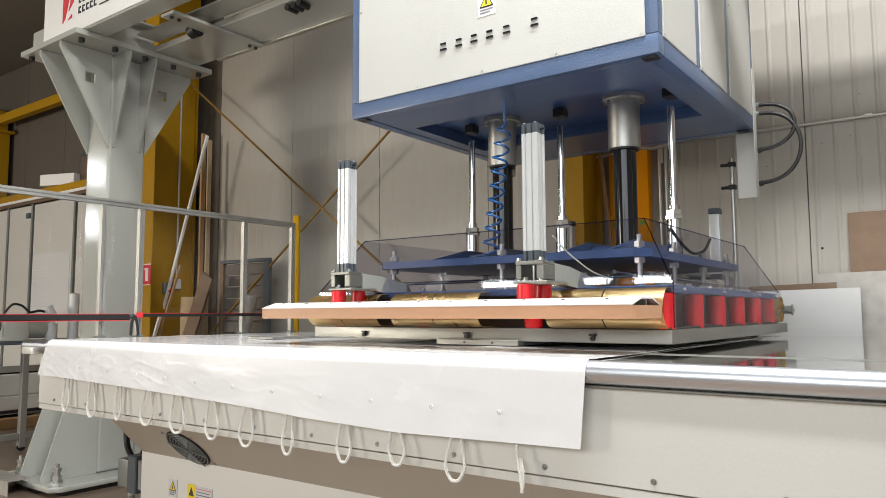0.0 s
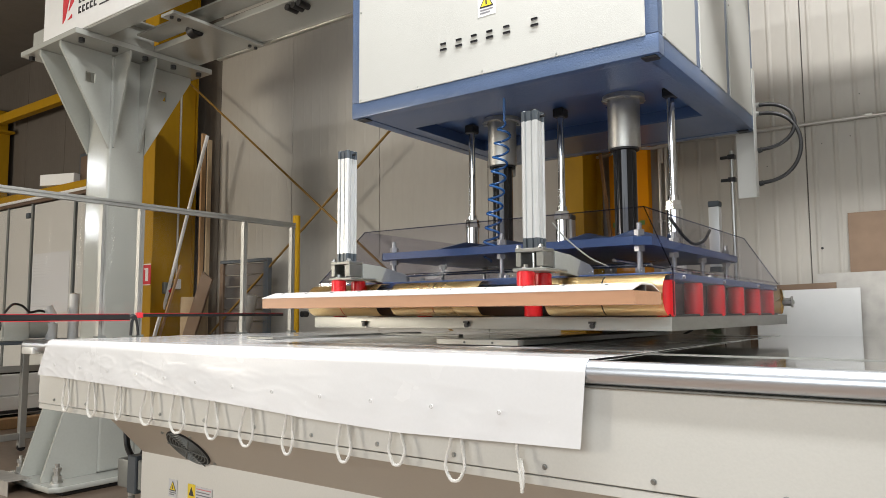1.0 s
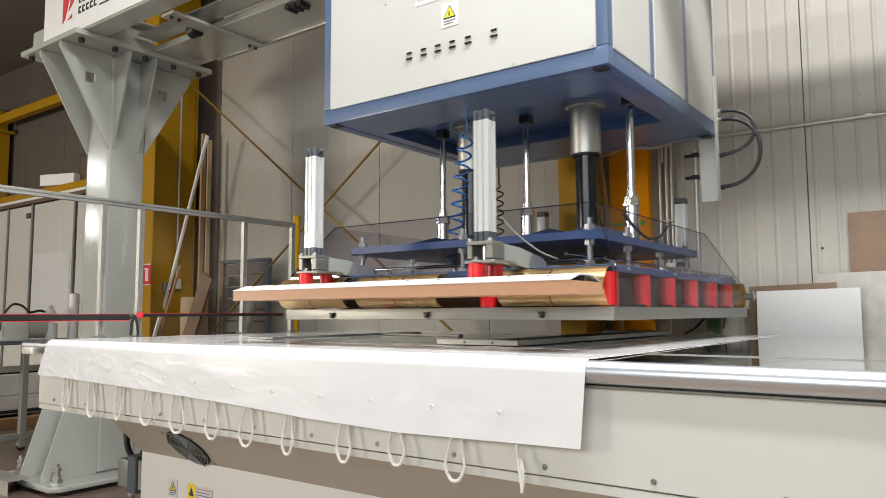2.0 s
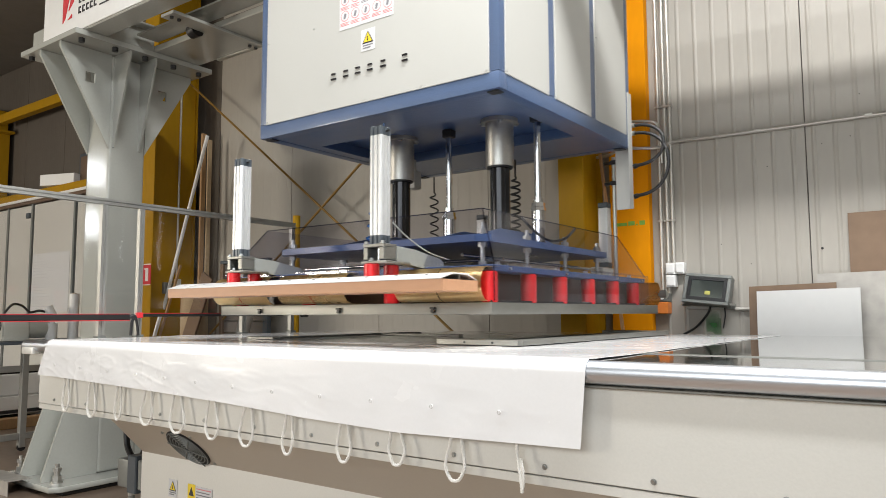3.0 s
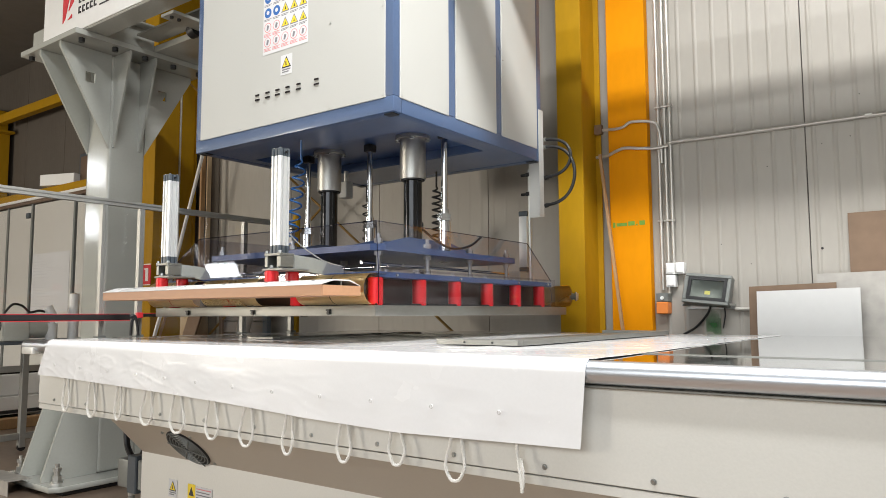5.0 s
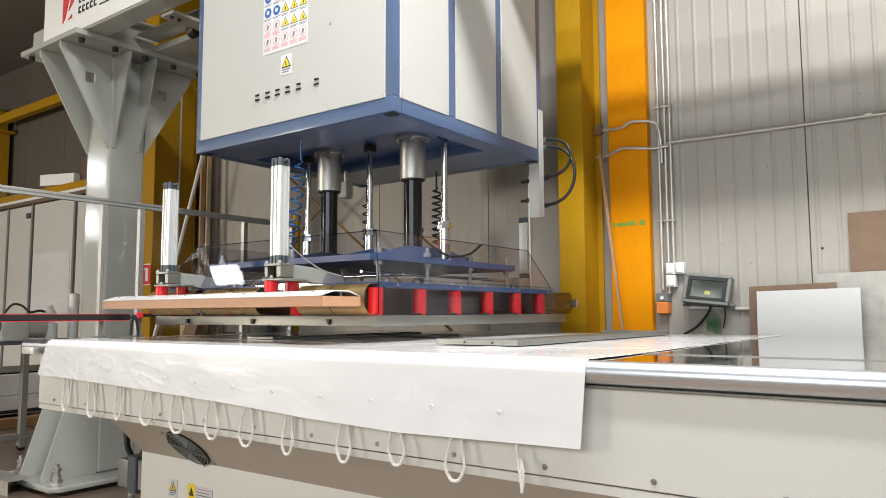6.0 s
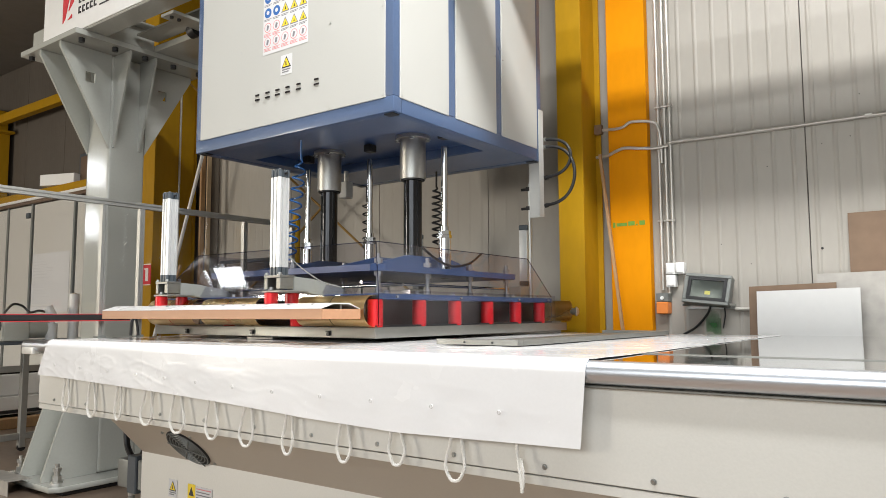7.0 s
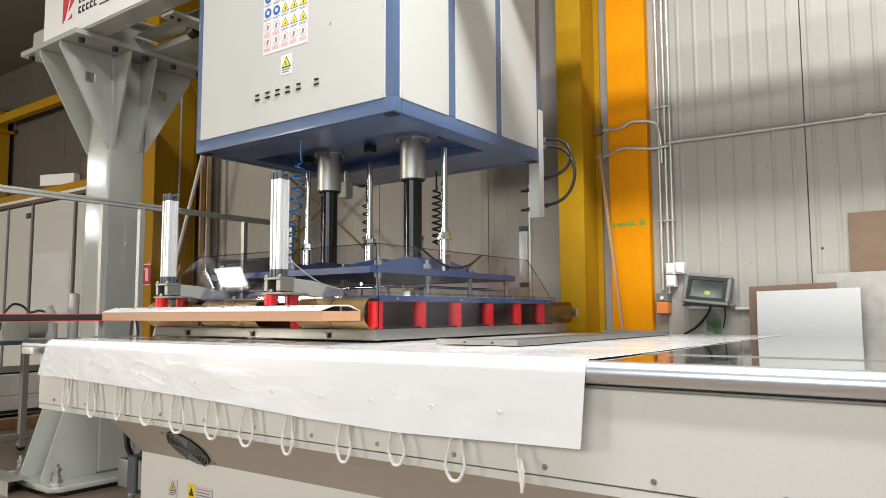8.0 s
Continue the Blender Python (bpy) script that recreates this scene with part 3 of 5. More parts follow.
for xs, side in ((HX1, 1), (HX0, -1)):
    for y0, y1 in ((3.062, 3.533), (3.611, 4.087), (4.162, 4.655)):
        a, b = sorted((xs - 0.004 * side, xs + 0.006 * side))
        part("side_panel", B((a, b, y0, y1, HZ0 + 0.084, HZ1 - 0.08), bevel=0.002), PANEL, head)
    for y0, y1 in ((3.535, 3.609), (4.089, 4.160)):
        a, b = sorted((xs - 0.03 * side, xs))
        part("mullion", B((a, b, y0, y1, HZ0 + 0.091, HZ1 - 0.091), bevel=0.003), BLUE, head)
bm = bmesh.new()
add_box(bm, HX0 + 0.073, HX1 - 0.073, HY0 + 0.073, 3.40, HZ0 + 0.004, HZ0 + 0.012)
add_box(bm, HX0 + 0.073, HX1 - 0.073, 4.18, HY1 - 0.073, HZ0 + 0.004, HZ0 + 0.012)
add_box(bm, HX0 + 0.073, HX0 + 0.16, 3.401, 4.179, HZ0 + 0.004, HZ0 + 0.012)
add_box(bm, HX1 - 0.16, HX1 - 0.073, 3.401, 4.179, HZ0 + 0.004, HZ0 + 0.012)
part("bottom_plate", bm, BLUE, head)
bm = bmesh.new()
add_box(bm, HX0 + 0.155, HX1 - 0.155, 3.392, 3.400, HZ0 + 0.0125, HZ0 + 0.0745)
add_box(bm, HX0 + 0.155, HX1 - 0.155, 4.180, 4.188, HZ0 + 0.0125, HZ0 + 0.0745)
add_box(bm, HX0 + 0.152, HX0 + 0.159, 3.401, 4.179, HZ0 + 0.0125, HZ0 + 0.0745)
add_box(bm, HX1 - 0.159, HX1 - 0.152, 3.401, 4.179, HZ0 + 0.0125, HZ0 + 0.0745)
part("recess_wall", bm, BLUE_PLATE, head)
part("inner_floor", B((HX0 + 0.1, HX1 - 0.1, 3.35, 4.23, HZ0 + 0.075, HZ0 + 0.085)), BLUE_PLATE, head)
for x, y in ((HX1 - 0.055, HY0 + 0.05), (HX0 + 0.055, HY0 + 0.05), (HX1 - 0.055, HY1 - 0.05), (HX0 + 0.055, HY1 - 0.05)):
    part("rubber_stop", B((x - 0.035, x + 0.035, y - 0.03, y + 0.03, HZ0 - 0.008, HZ0), bevel=0.003), BLACK, head)
for i in range(5):
    for z in (HZ0 + 0.098, HZ0 + 0.62, HZ1 - 0.095):
        part("panel_screw", R((HX0 + 0.074 + i * (HX1 - HX0 - 0.148) / 4, HY0 - 0.0085, z), (HX0 + 0.074 + i * (HX1 - HX0 - 0.148) / 4, HY0 - 0.006, z), 0.005, 10), ZINC, front)
for y in (3.076, 3.519, 3.626, 4.073, 4.176, 4.641):
    for z in (HZ0 + 0.10, HZ0 + 0.62):
        part("panel_screw", R((HX1 + 0.006, y, z), (HX1 + 0.0085, y, z), 0.005, 10), ZINC, head)

# raised maker's mark, as plain bars
CHROME_DARK = material("dark_chrome_letter", (0.10, 0.10, 0.11), 0.10, 0.9, vary=0.05)
for x in (-2.208, -2.108, -2.013, -1.918, -1.818, -1.660):
    bm = B((x + 0.003, x + 0.044, HY0 - 0.014, HY0 - 0.006, 2.489, 2.500), (x + 0.006, x + 0.040, HY0 - 0.014, HY0 - 0.006, 2.520, 2.531), bevel=0.001)
    part("mark_bar", bm, CHROME_DARK, front, "dark metallic raised bars")
warning_triangle(head, -1.912, HY0 - 0.007, 2.660, 0.086)
YF = HY0 - 0.007
sheet = part("notice", B((-2.140, -1.720, YF - 0.001, YF, 2.780, 3.20)), PAPER, head, "white notice sheet with rows of safety symbols")
for r in range(4):
    for c in range(5):
        x, z = -2.095 + c * 0.083, 2.850 + r * 0.098
        if r == 0 or (r == 1 and c < 2):
            part("symbol_ring", R((x, YF - 0.0016, z + 0.012), (x, YF - 0.001, z + 0.012), 0.033, 24), PALE_RED, sheet)
            part("symbol_field", R((x, YF - 0.0022, z + 0.012), (x, YF - 0.0016, z + 0.012), 0.028, 24), PAPER, sheet)
            part("pictogram", prism([(x - 0.012, z - 0.004), (x + 0.004, z - 0.008), (x + 0.014, z + 0.022), (x - 0.004, z + 0.030)], "y", YF - 0.0027, YF - 0.0022), FAINT_INK, sheet)
        elif c < 2:
            part("symbol_field", R((x, YF - 0.0016, z + 0.012), (x, YF - 0.001, z + 0.012), 0.033, 24), SIGN_BLUE, sheet)
            part("pictogram", R((x, YF - 0.0022, z + 0.014), (x, YF - 0.0016, z + 0.014), 0.014, 8), PAPER, sheet)
        else:
            part("triangle_rim", prism([(x - 0.038, z - 0.018), (x + 0.038, z - 0.018), (x, z + 0.048)], "y", YF - 0.0016, YF - 0.001), FAINT_INK, sheet)
            part("triangle", prism([(x - 0.028, z - 0.011), (x + 0.028, z - 0.011), (x, z + 0.036)], "y", YF - 0.0022, YF - 0.0016), SIGN_YELLOW, sheet)
            part("pictogram", prism([(x - 0.005, z - 0.005), (x + 0.007, z - 0.005), (x + 0.002, z + 0.020)], "y", YF - 0.0027, YF - 0.0022), INK, sheet)
        red = r == 0 or (r == 1 and c < 2)
        for q in range(3 if red else 2):
            part("print_line", B((x - 0.036, x + 0.034 - 0.014 * (q % 2), YF - 0.0016, YF - 0.001, z - 0.032 - 0.008 * q, z - 0.028 - 0.008 * q)), PALE_RED if red else FAINT_INK, sheet)

# sleeves of the two ram columns
for x in (-1.507, -2.30):
    sleeve = part("ram_sleeve", R((x, 3.775, 2.005), (x, 3.775, HZ0 + 0.075), 0.088, 40), STEEL, head, "turned steel ram sleeve")
    part("sleeve_ring", R((x, 3.775, 1.995), (x, 3.775, 2.005), 0.080, 40), BLACK, sleeve)
    part("sleeve_flange", R((x, 3.775, HZ0 + 0.052), (x, 3.775, HZ0 + 0.074), 0.115, 40), STEEL, sleeve)
    for a in range(4):
        t = a * math.tau / 4 + 0.6
        part("flange_bolt", hexbolt((x + 0.102 * math.cos(t), 3.775 + 0.102 * math.sin(t), HZ0 + 0.052), (0, 0, -1), 0.014, 0.016), ZINC, sleeve)
# black blocks stand in for the dark recess round each rod
for x in (-2.53, -1.90, -1.245):
    part("recess_block", B((x - 0.034, x + 0.034, 3.745, 3.815, HZ0 + 0.02, HZ0 + 0.074), bevel=0.006), BLACK, head)

part("valve_box", B((-2.52, -2.44, 4.10, 4.18, 2.02, 2.15), bevel=0.006), PANEL, head, "small white valve box")
part("valve_stem", R((-2.48, 4.14, 2.15), (-2.48, 4.14, HZ0 + 0.01), 0.018, 12), STEEL, head)
# side bracket and its cables
part("cable_bracket", B((-1.150, HX1, 4.742, 4.747, 1.815, 2.34), (HX1 + 0.001, HX1 + 0.006, 4.68, 4.747, 1.815, 2.62), bevel=0.001), PANEL, head, "white folded sheet bracket")
for za, zb, out in ((2.400, 2.115, 0.215), (2.345, 1.905, 0.245)):
    loop_pts = [(HX1 + 0.008 + out * math.sin(math.pi * k / 24) ** 0.8, 4.76, za + (zb - za) * (0.5 - 0.5 * math.cos(math.pi * k / 24))) for k in range(25)]
    part("cable", hose(loop_pts, 0.012, 12), BLACK, head, "black rubber cable")
    part("cable_gland", R((HX1 + 0.006, 4.765, zb - 0.005), (HX1 + 0.03, 4.763, zb), 0.017, 12), BLACK, head)
    part("cable_gland", R((HX1 + 0.004, 4.76, za), (HX1 + 0.024, 4.758, za), 0.017, 12), ZINC, head)


def coil(x, y, z0, z1, r, turns, drift=(0, 0)):
    pts = [(x, y, z1 + 0.12), (x, y, z1 + 0.06)]
    steps = turns * 16
    for i in range(steps + 1):
        s = i / steps
        a = i * math.tau / 16
        grow = min(1, s * 12, (1 - s) * 12 + 0.3)
        pts.append((x + drift[0] * s + r * grow * math.cos(a), y + drift[1] * s + r * grow * math.sin(a), z1 - (z1 - z0) * s))
    return pts


part("coiled_hose", hose(coil(-1.875, 3.10, 1.36, 2.08, 0.038, 10, (-0.085, -0.02)), 0.0062, 7), BLUE_HOSE, head, "blue spiral air hose")
part("coiled_cable", hose(coil(-1.735, 4.35, 1.62, 2.06, 0.032, 9), 0.0075, 7), BLACK, head, "black spiral cable")
part("coiled_cable", hose(coil(-2.45, 4.35, 1.62, 2.02, 0.030, 6), 0.006, 7), BLACK, head, "black spiral cable")

# ------------------------------------------------------------ press platen: all that rises and sinks
PZ = 0.978
platen = thing("press_platen", (-1.9, 3.78, PZ), "pressing platen with aluminium plate, red insulators and smoky cover", "machine")
PX0, PX1, PY0, PY1 = -2.865, -0.926, 2.744, 4.877
plate = part("electrode_plate", B((PX0, PX1, PY0, PY1, PZ, PZ + 0.056), bevel=0.004, seg=2), ALU, platen, "milled aluminium electrode plate")
for x in (-2.50, -1.87, -1.25):
    part("clamp_screw", R((x, PY0 - 0.014, PZ + 0.018), (x, PY0 + 0.001, PZ + 0.018), 0.010, 12), BLACK, plate)
    part("clamp_foot", B((x - 0.014, x + 0.014, PY0 - 0.016, PY0 - 0.004, PZ + 0.028, PZ + 0.037), bevel=0.001), BLACK, plate)


def insulator(x, y, z0, z1, r, label=""):
    bm = bmesh.new()
    rod(bm, (x, y, z0), (x, y, z1), r, 24)
    bmesh.ops.bevel(bm, geom=[e for e in bm.edges if abs(e.verts[0].co.z - e.verts[1].co.z) < 1e-6], offset=0.004, segments=2, affect='EDGES')
    return part("insulator", bm, RED, platen, label)


for y in (2.79, 3.155, 3.495, 3.85, 4.20, 4.53):
    for x in (-0.967, -1.55, -2.15, -2.72):
        insulator(x, y, PZ + 0.056, 1.177, 0.040)
# blue carrier plate above the insulators
carrier = part("carrier_plate", B((-2.80, -0.935, 2.775, 4.665, 1.178, 1.208), bevel=0.003), BLUE_PLATE, platen, "blue carrier plate")
for y in (2.90, 3.17, 3.51, 3.865, 4.21, 4.53):
    for x in (-0.99, -2.72):
        part("carrier_bolt", hexbolt((x, y, 1.208), (0, 0, 1), 0.014, 0.020), ZINC, carrier)
for x in (-1.75, -2.25):
    part("carrier_bolt", hexbolt((x, 2.90, 1.208), (0, 0, 1), 0.014, 0.020), ZINC, carrier)
for y in (2.92, 3.51, 4.19, 4.60):
    part("button_screw", R((-0.935, y, 1.193), (-0.924, y, 1.193), 0.007, 12), ZINC, carrier)
# dark sheets added for the shade seen between the insulators
part("shade_screen", B((-1.045, -1.035, 2.80, 4.62, PZ + 0.057, 1.177)), GAP_SHADE, platen, "dark sheet that stands for the shade between the insulators")
part("shade_screen", B((-2.66, -1.05, 2.94, 2.95, PZ + 0.057, 1.177)), GAP_SHADE, platen, "dark sheet that stands for the shade between the insulators")
part("black_strip", B((-1.03, -0.935, 2.76, 4.66, PZ + 0.0565, PZ + 0.066)), BLACK, platen)
# upper blue frame plate, with its raised ribs
poly = [(-2.56, 2.95), (-1.15, 2.95), (-1.09, 3.01), (-1.09, 4.41), (-1.15, 4.47), (-2.56, 4.47), (-2.62, 4.41), (-2.62, 3.01)]
part("upper_plate", prism(poly, "z", 1.340, 1.376), BLUE_PLATE, platen, "blue upper pressing plate")
for x in (-1.507, -2.30):
    part("rib", prism([(3.15, 1.386), (4.42, 1.386), (4.0, 1.475), (3.55, 1.475)], "x", x - 0.14, x - 0.12), BLUE_PLATE, platen)
    part("rib", prism([(3.15, 1.386), (4.42, 1.386), (4.0, 1.475), (3.55, 1.475)], "x", x + 0.12, x + 0.14), BLUE_PLATE, platen)
    part("ram_foot", B((x - 0.115, x + 0.115, 3.56, 3.99, 1.386, 1.45), bevel=0.006), BLUE_PLATE, platen)
    part("ram", R((x, 3.775, 1.45), (x, 3.775, 2.19), 0.0625, 36), BLACK_ROD, platen, "black polished ram column")
# adjusting studs between the plates
for x in (-1.15, -1.85, -2.54):
    for y in (3.02, 3.47, 3.93, 4.39):
        stud = part("stud", R((x, y, 1.208), (x, y, 1.44), 0.012, 12), ZINC, platen)
        bm = bmesh.new()
        rod(bm, (x, y, 1.208), (x, y, 1.219), 0.026, 18)
        rod(bm, (x, y, 1.22), (x, y, 1.245), 0.022, 6)
        rod(bm, (x, y, 1.315), (x, y, 1.343), 0.024, 6)
        rod(bm, (x, y, 1.386), (x, y, 1.410), 0.024, 6)
        part("nut_set", bm, ZINC, stud)
# chrome guide rods with their couplings
for x in (-2.53, -1.90, -1.245):
    guide = part("guide_rod", R((x, 3.78, 1.66), (x, 3.78, 2.20), 0.021, 24), CHROME, platen, "chrome guide rod")
    bm = bmesh.new()
    rod(bm, (x, 3.78, 1.386), (x, 3.78, 1.59), 0.040, 24)
    rod(bm, (x, 3.78, 1.592), (x, 3.78, 1.612), 0.047, 6)
    rod(bm, (x, 3.78, 1.614), (x, 3.78, 1.640), 0.042, 6)
    rod(bm, (x, 3.78, 1.641), (x, 3.78, 1.668), 0.030, 20)
    part("coupling", bm, CHROME, guide, "chrome threaded coupling")
part("cross_shaft", R((-2.72, 3.30, 1.275), (-1.20, 3.30, 1.275), 0.010, 12), CHROME, platen)
part("cross_shaft", R((-1.26, 3.0, 1.28), (-1.26, 4.6, 1.28), 0.009, 12), CHROME, platen)

# smoky acrylic cover: upright skirts round the insulators, sheets that lean inwards above them
def leaf(corners, t=0.005):
    """A flat sheet through corners, with a thickness."""
    bm = bmesh.new()
    c = [Vector(p) for p in corners]
    n = (c[1] - c[0]).cross(c[2] - c[0]).normalized() * t
    lo, hi = [bm.verts.new(p) for p in c], [bm.verts.new(p + n) for p in c]
    k = len(c)
    bm.faces.new(lo[::-1])
    bm.faces.new(hi)
    for i in range(k):
        bm.faces.new((lo[i], lo[(i + 1) % k], hi[(i + 1) % k], hi[i]))
    return bm


AX0, AX1, AY0, AY1, AZ0, AZ = -2.85, -0.922, 2.762, 4.69, 1.215, 1.497
TX0, TX1, TY0, TY1 = -2.68, -1.095, 2.937, 4.60
part("front_cover", leaf([(AX0, AY0, AZ0), (AX1, AY0, AZ0), (TX1, TY0, AZ), (TX0, TY0, AZ)]), ACRYLIC, platen, "smoky clear acrylic front sheet")
part("side_cover", leaf([(AX1, AY0, AZ0), (AX1, 4.63, AZ0), (TX1, TY1, AZ), (TX1, TY0, AZ)]), ACRYLIC, platen, "smoky clear acrylic side sheet")
part("side_cover", leaf([(AX0, 4.63, AZ0), (AX0, AY0, AZ0), (TX0, TY0, AZ), (TX0, TY1, AZ)]), ACRYLIC, platen, "smoky clear acrylic side sheet")
part("side_skirt", B((AX1 - 0.004, AX1 + 0.001, AY0, AY1, PZ + 0.062, AZ0 + 0.012)), ACRYLIC, platen, "smoky clear acrylic skirt")
part("front_skirt", B((AX0, AX1 - 0.005, AY0, AY0 + 0.005, 1.178, AZ0)), ACRYLIC, platen)
for p, q in (((AX1, AY0, AZ0), (TX1, TY0, AZ)), ((AX1, AY0, PZ + 0.062), (AX1, AY0, AZ0)), ((TX0, TY0, AZ), (TX1, TY0, AZ)), ((TX1, TY0, AZ), (TX1, TY1, AZ)), ((TX1, TY1, AZ), (AX1, 4.63, AZ0)), ((AX0, AY0, AZ0), (TX0, TY0, AZ))):
    part("cover_edge", hose([p, q], 0.0028, 6), EDGE, platen)

# brass shields along the front
def shield(x0, x1, y, big=1.0, front=-1):
    pts_o, pts_i = [], []
    for a in range(0, 13):
        t = radians(100 + a * 13.5)
        pts_o.append((y + 0.075 * math.cos(t) * big, 1.118 + 0.080 * math.sin(t)))
    pts_o = [(y + 0.10, 1.198)] + pts_o + [(y + 0.09, 1.040)]
    bm = bmesh.new()
    k = len(pts_o)
    rows = []
    for x in (x0, x1):
        rows.append([bm.verts.new((x, p[0], p[1])) for p in pts_o])
    for j in range(k - 1):
        bm.faces.new((rows[0][j], rows[0][j + 1], rows[1][j + 1], rows[1][j]))
    bmesh.ops.solidify(bm, geom=bm.faces[:], thickness=0.002)
    return bm


for x0, x1 in ((-1.175, -0.930), (-1.43, -1.180), (-2.015, -1.765), (-2.27, -2.020), (-2.60, -2.36), (-2.84, -2.605)):
    part("brass_shield", shield(x0, x1, 2.735), BRASS, platen, "curved brass shield")
for x0, x1 in ((-1.165, -0.985), (-1.41, -1.17)):
    bm = bmesh.new()
    pts = [(5.03 + 0.075 * math.cos(radians(a)), 1.118 + 0.080 * math.sin(radians(a))) for a in range(-85, 100, 14)]
    rows = [[bm.verts.new((x, p[0], p[1])) for p in pts] for x in (x0, x1)]
    for j in range(len(pts) - 1):
        bm.faces.new((rows[0][j], rows[0][j + 1], rows[1][j + 1], rows[1][j]))
    bmesh.ops.solidify(bm, geom=bm.faces[:], thickness=0.002)
    part("brass_shield", bm, BRASS, platen, "curved brass shield")

# clamping beam in front, a hollow laminate bar
def beam(y0, y1, x0, x1, flip):
    sy = -1 if flip else 1
    yc = (y0 + y1) / 2
    h = (y1 - y0) / 2

    def yy(v):
        return yc + sy * v * h
    part("beam_front", prism([(yy(-1), 1.079), (yy(-0.90), 1.079), (yy(-0.90), 1.127), (yy(-1), 1.127)], "x", x0, x1), PHENOLIC, platen, "brown laminate front board")
    part("beam_back", prism([(yy(0.92), 1.079), (yy(1.0), 1.079), (yy(1.0), 1.127), (yy(0.92), 1.127)], "x", x0, x1), PHENOLIC, platen)
    part("beam_bottom", prism([(yy(-0.90), 1.079), (yy(0.92), 1.079), (yy(0.92), 1.087), (yy(-0.90), 1.087)], "x", x0, x1), PHENOLIC, platen)
    part("beam_top", prism([(yy(-1.02), 1.1275), (yy(-0.35), 1.150), (yy(0.45), 1.150), (yy(1.02), 1.1275), (yy(1.02), 1.1305), (yy(0.47), 1.156), (yy(-0.37), 1.156), (yy(-1.02), 1.1305)], "x", x0, x1), TOP_WHITE, platen, "white folded top strip")
    part("beam_end", prism([(yy(-0.99), 1.0795), (yy(0.99), 1.0795), (yy(0.99), 1.1265), (yy(-0.99), 1.1265)], "x", x1, x1 + 0.008), PHENOLIC, platen)
    part("beam_web", prism([(yy(0.0), 1.089), (yy(0.08), 1.089), (yy(0.08), 1.149), (yy(0.0), 1.149)], "x", x0 + 0.02, x1 - 0.004), ALU, platen)


beam(2.372, 2.632, -2.850, -0.932, False)
part("rear_clamp", B((-0.985, -0.915, 5.05, 5.075, 1.10, 1.125), (-0.985, -0.93, 5.076, 5.10, 1.09, 1.14), (-0.93, -0.918, 5.03, 5.049, 1.08, 1.15), bevel=0.003), STEEL, platen, "small steel clamp end")
for k in range(11):
    x = -2.78 + k * 0.172
    part("tape_mark", prism([(2.43, 1.1495), (2.470, 1.1565), (2.472, 1.1575), (2.430, 1.151)], "x", x, x + 0.012), INK, platen)

# lifting cylinders on brackets
def lift_cylinder(x, y, back=1):
    side = 0.072
    h = side / 2
    z0, z1 = 1.345, 1.815
    t = 0.009
    ring_pts = [(-h + 0.006, -h), (-0.019, -h), (-0.017, -h + t), (-0.011, -h + t), (-0.009, -h + 0.002), (0.009, -h + 0.002), (0.011, -h + t), (0.017, -h + t), (0.019, -h), (h - 0.006, -h), (h, -h + 0.006)]
    pts = []
    for q in range(4):
        c, s_ = math.cos(q * math.pi / 2), math.sin(q * math.pi / 2)
        pts += [(x + px * c - py * s_, y + px * s_ + py * c) for px, py in ring_pts]
    barrel = part("barrel", prism(pts, "z", z0, z1), CYL_ALU, platen, "silver profiled cylinder barrel")
    for a, b in ((z1, z1 + 0.040), (z0 - 0.040, z0)):
        part("end_cap", prism(pts, "z", a, b), CAP, barrel, "dark grey cast end cap")
        bm = bmesh.new()
        for cx in (-1, 1):
            for cy in (-1, 1):
                rod(bm, (x + cx * 0.024, y + cy * 0.024, a - (0.0 if a > z0 else 0.006)), (x + cx * 0.024, y + cy * 0.024, b + (0.004 if a > z0 else 0)), 0.006, 8)
        part("cap_screws", bm, ZINC, barrel)
    part("air_fitting", R((x + h, y, z1 + 0.02), (x + h + 0.018, y, z1 + 0.02), 0.006, 10), BLACK, barrel)
    mount = part("mount_plate", B((x - 0.062, x + 0.062, y - 0.048, y + 0.048, 1.290, 1.304), bevel=0.002), ALU, platen)
    for cx in (-0.05, 0.05):
        part("mount_bolt", hexbolt((x + cx, y - 0.038, 1.304), (0, 0, 1), 0.009, 0.013), ZINC, mount)
    part("mount_post", B((x - 0.062, x - 0.038, y - 0.044, y + 0.044, 1.232, 1.289), bevel=0.002), ALU, mount)
    part("mount_post", B((x + 0.030, x + 0.062, y - 0.044, y + 0.044, 1.232, 1.289), bevel=0.002), ALU, mount)
    part("piston_rod", R((x - 0.005, y, 1.218), (x - 0.005, y, 1.290), 0.010, 14), CHROME, platen)
    part("foot_plate", B((x - 0.075, x + 0.075, y - 0.05 , y + 0.14, 1.214, 1.226), bevel=0.003), ALU, platen)
    for py in (y - 0.025, y + 0.115):
        insulator(x - 0.028, py, 1.154, 1.2135, 0.036)
        part("foot_bolt", hexbolt((x - 0.028, py, 1.226), (0, 0, 1), 0.011, 0.016), ZINC, platen)
    # grey cast arm that carries the cylinder back to the carrier plate
    arm = [(y + 0.045, 1.224), (y + 0.045, 1.298), (y + 0.18, 1.290), (y + 0.385, 1.258), (y + 0.42, 1.240), (y + 0.42, 1.2), (y + 0.30, 1.2), (y + 0.20, 1.208)]
    bm = prism(arm, "x", x + 0.010, x + 0.062)
    bmesh.ops.bevel(bm, geom=bm.edges[:], offset=0.004, segments=2, affect='EDGES')
    part("arm", bm, ARM, platen, "grey cast arm")


lift_cylinder(-1.385, 2.51)
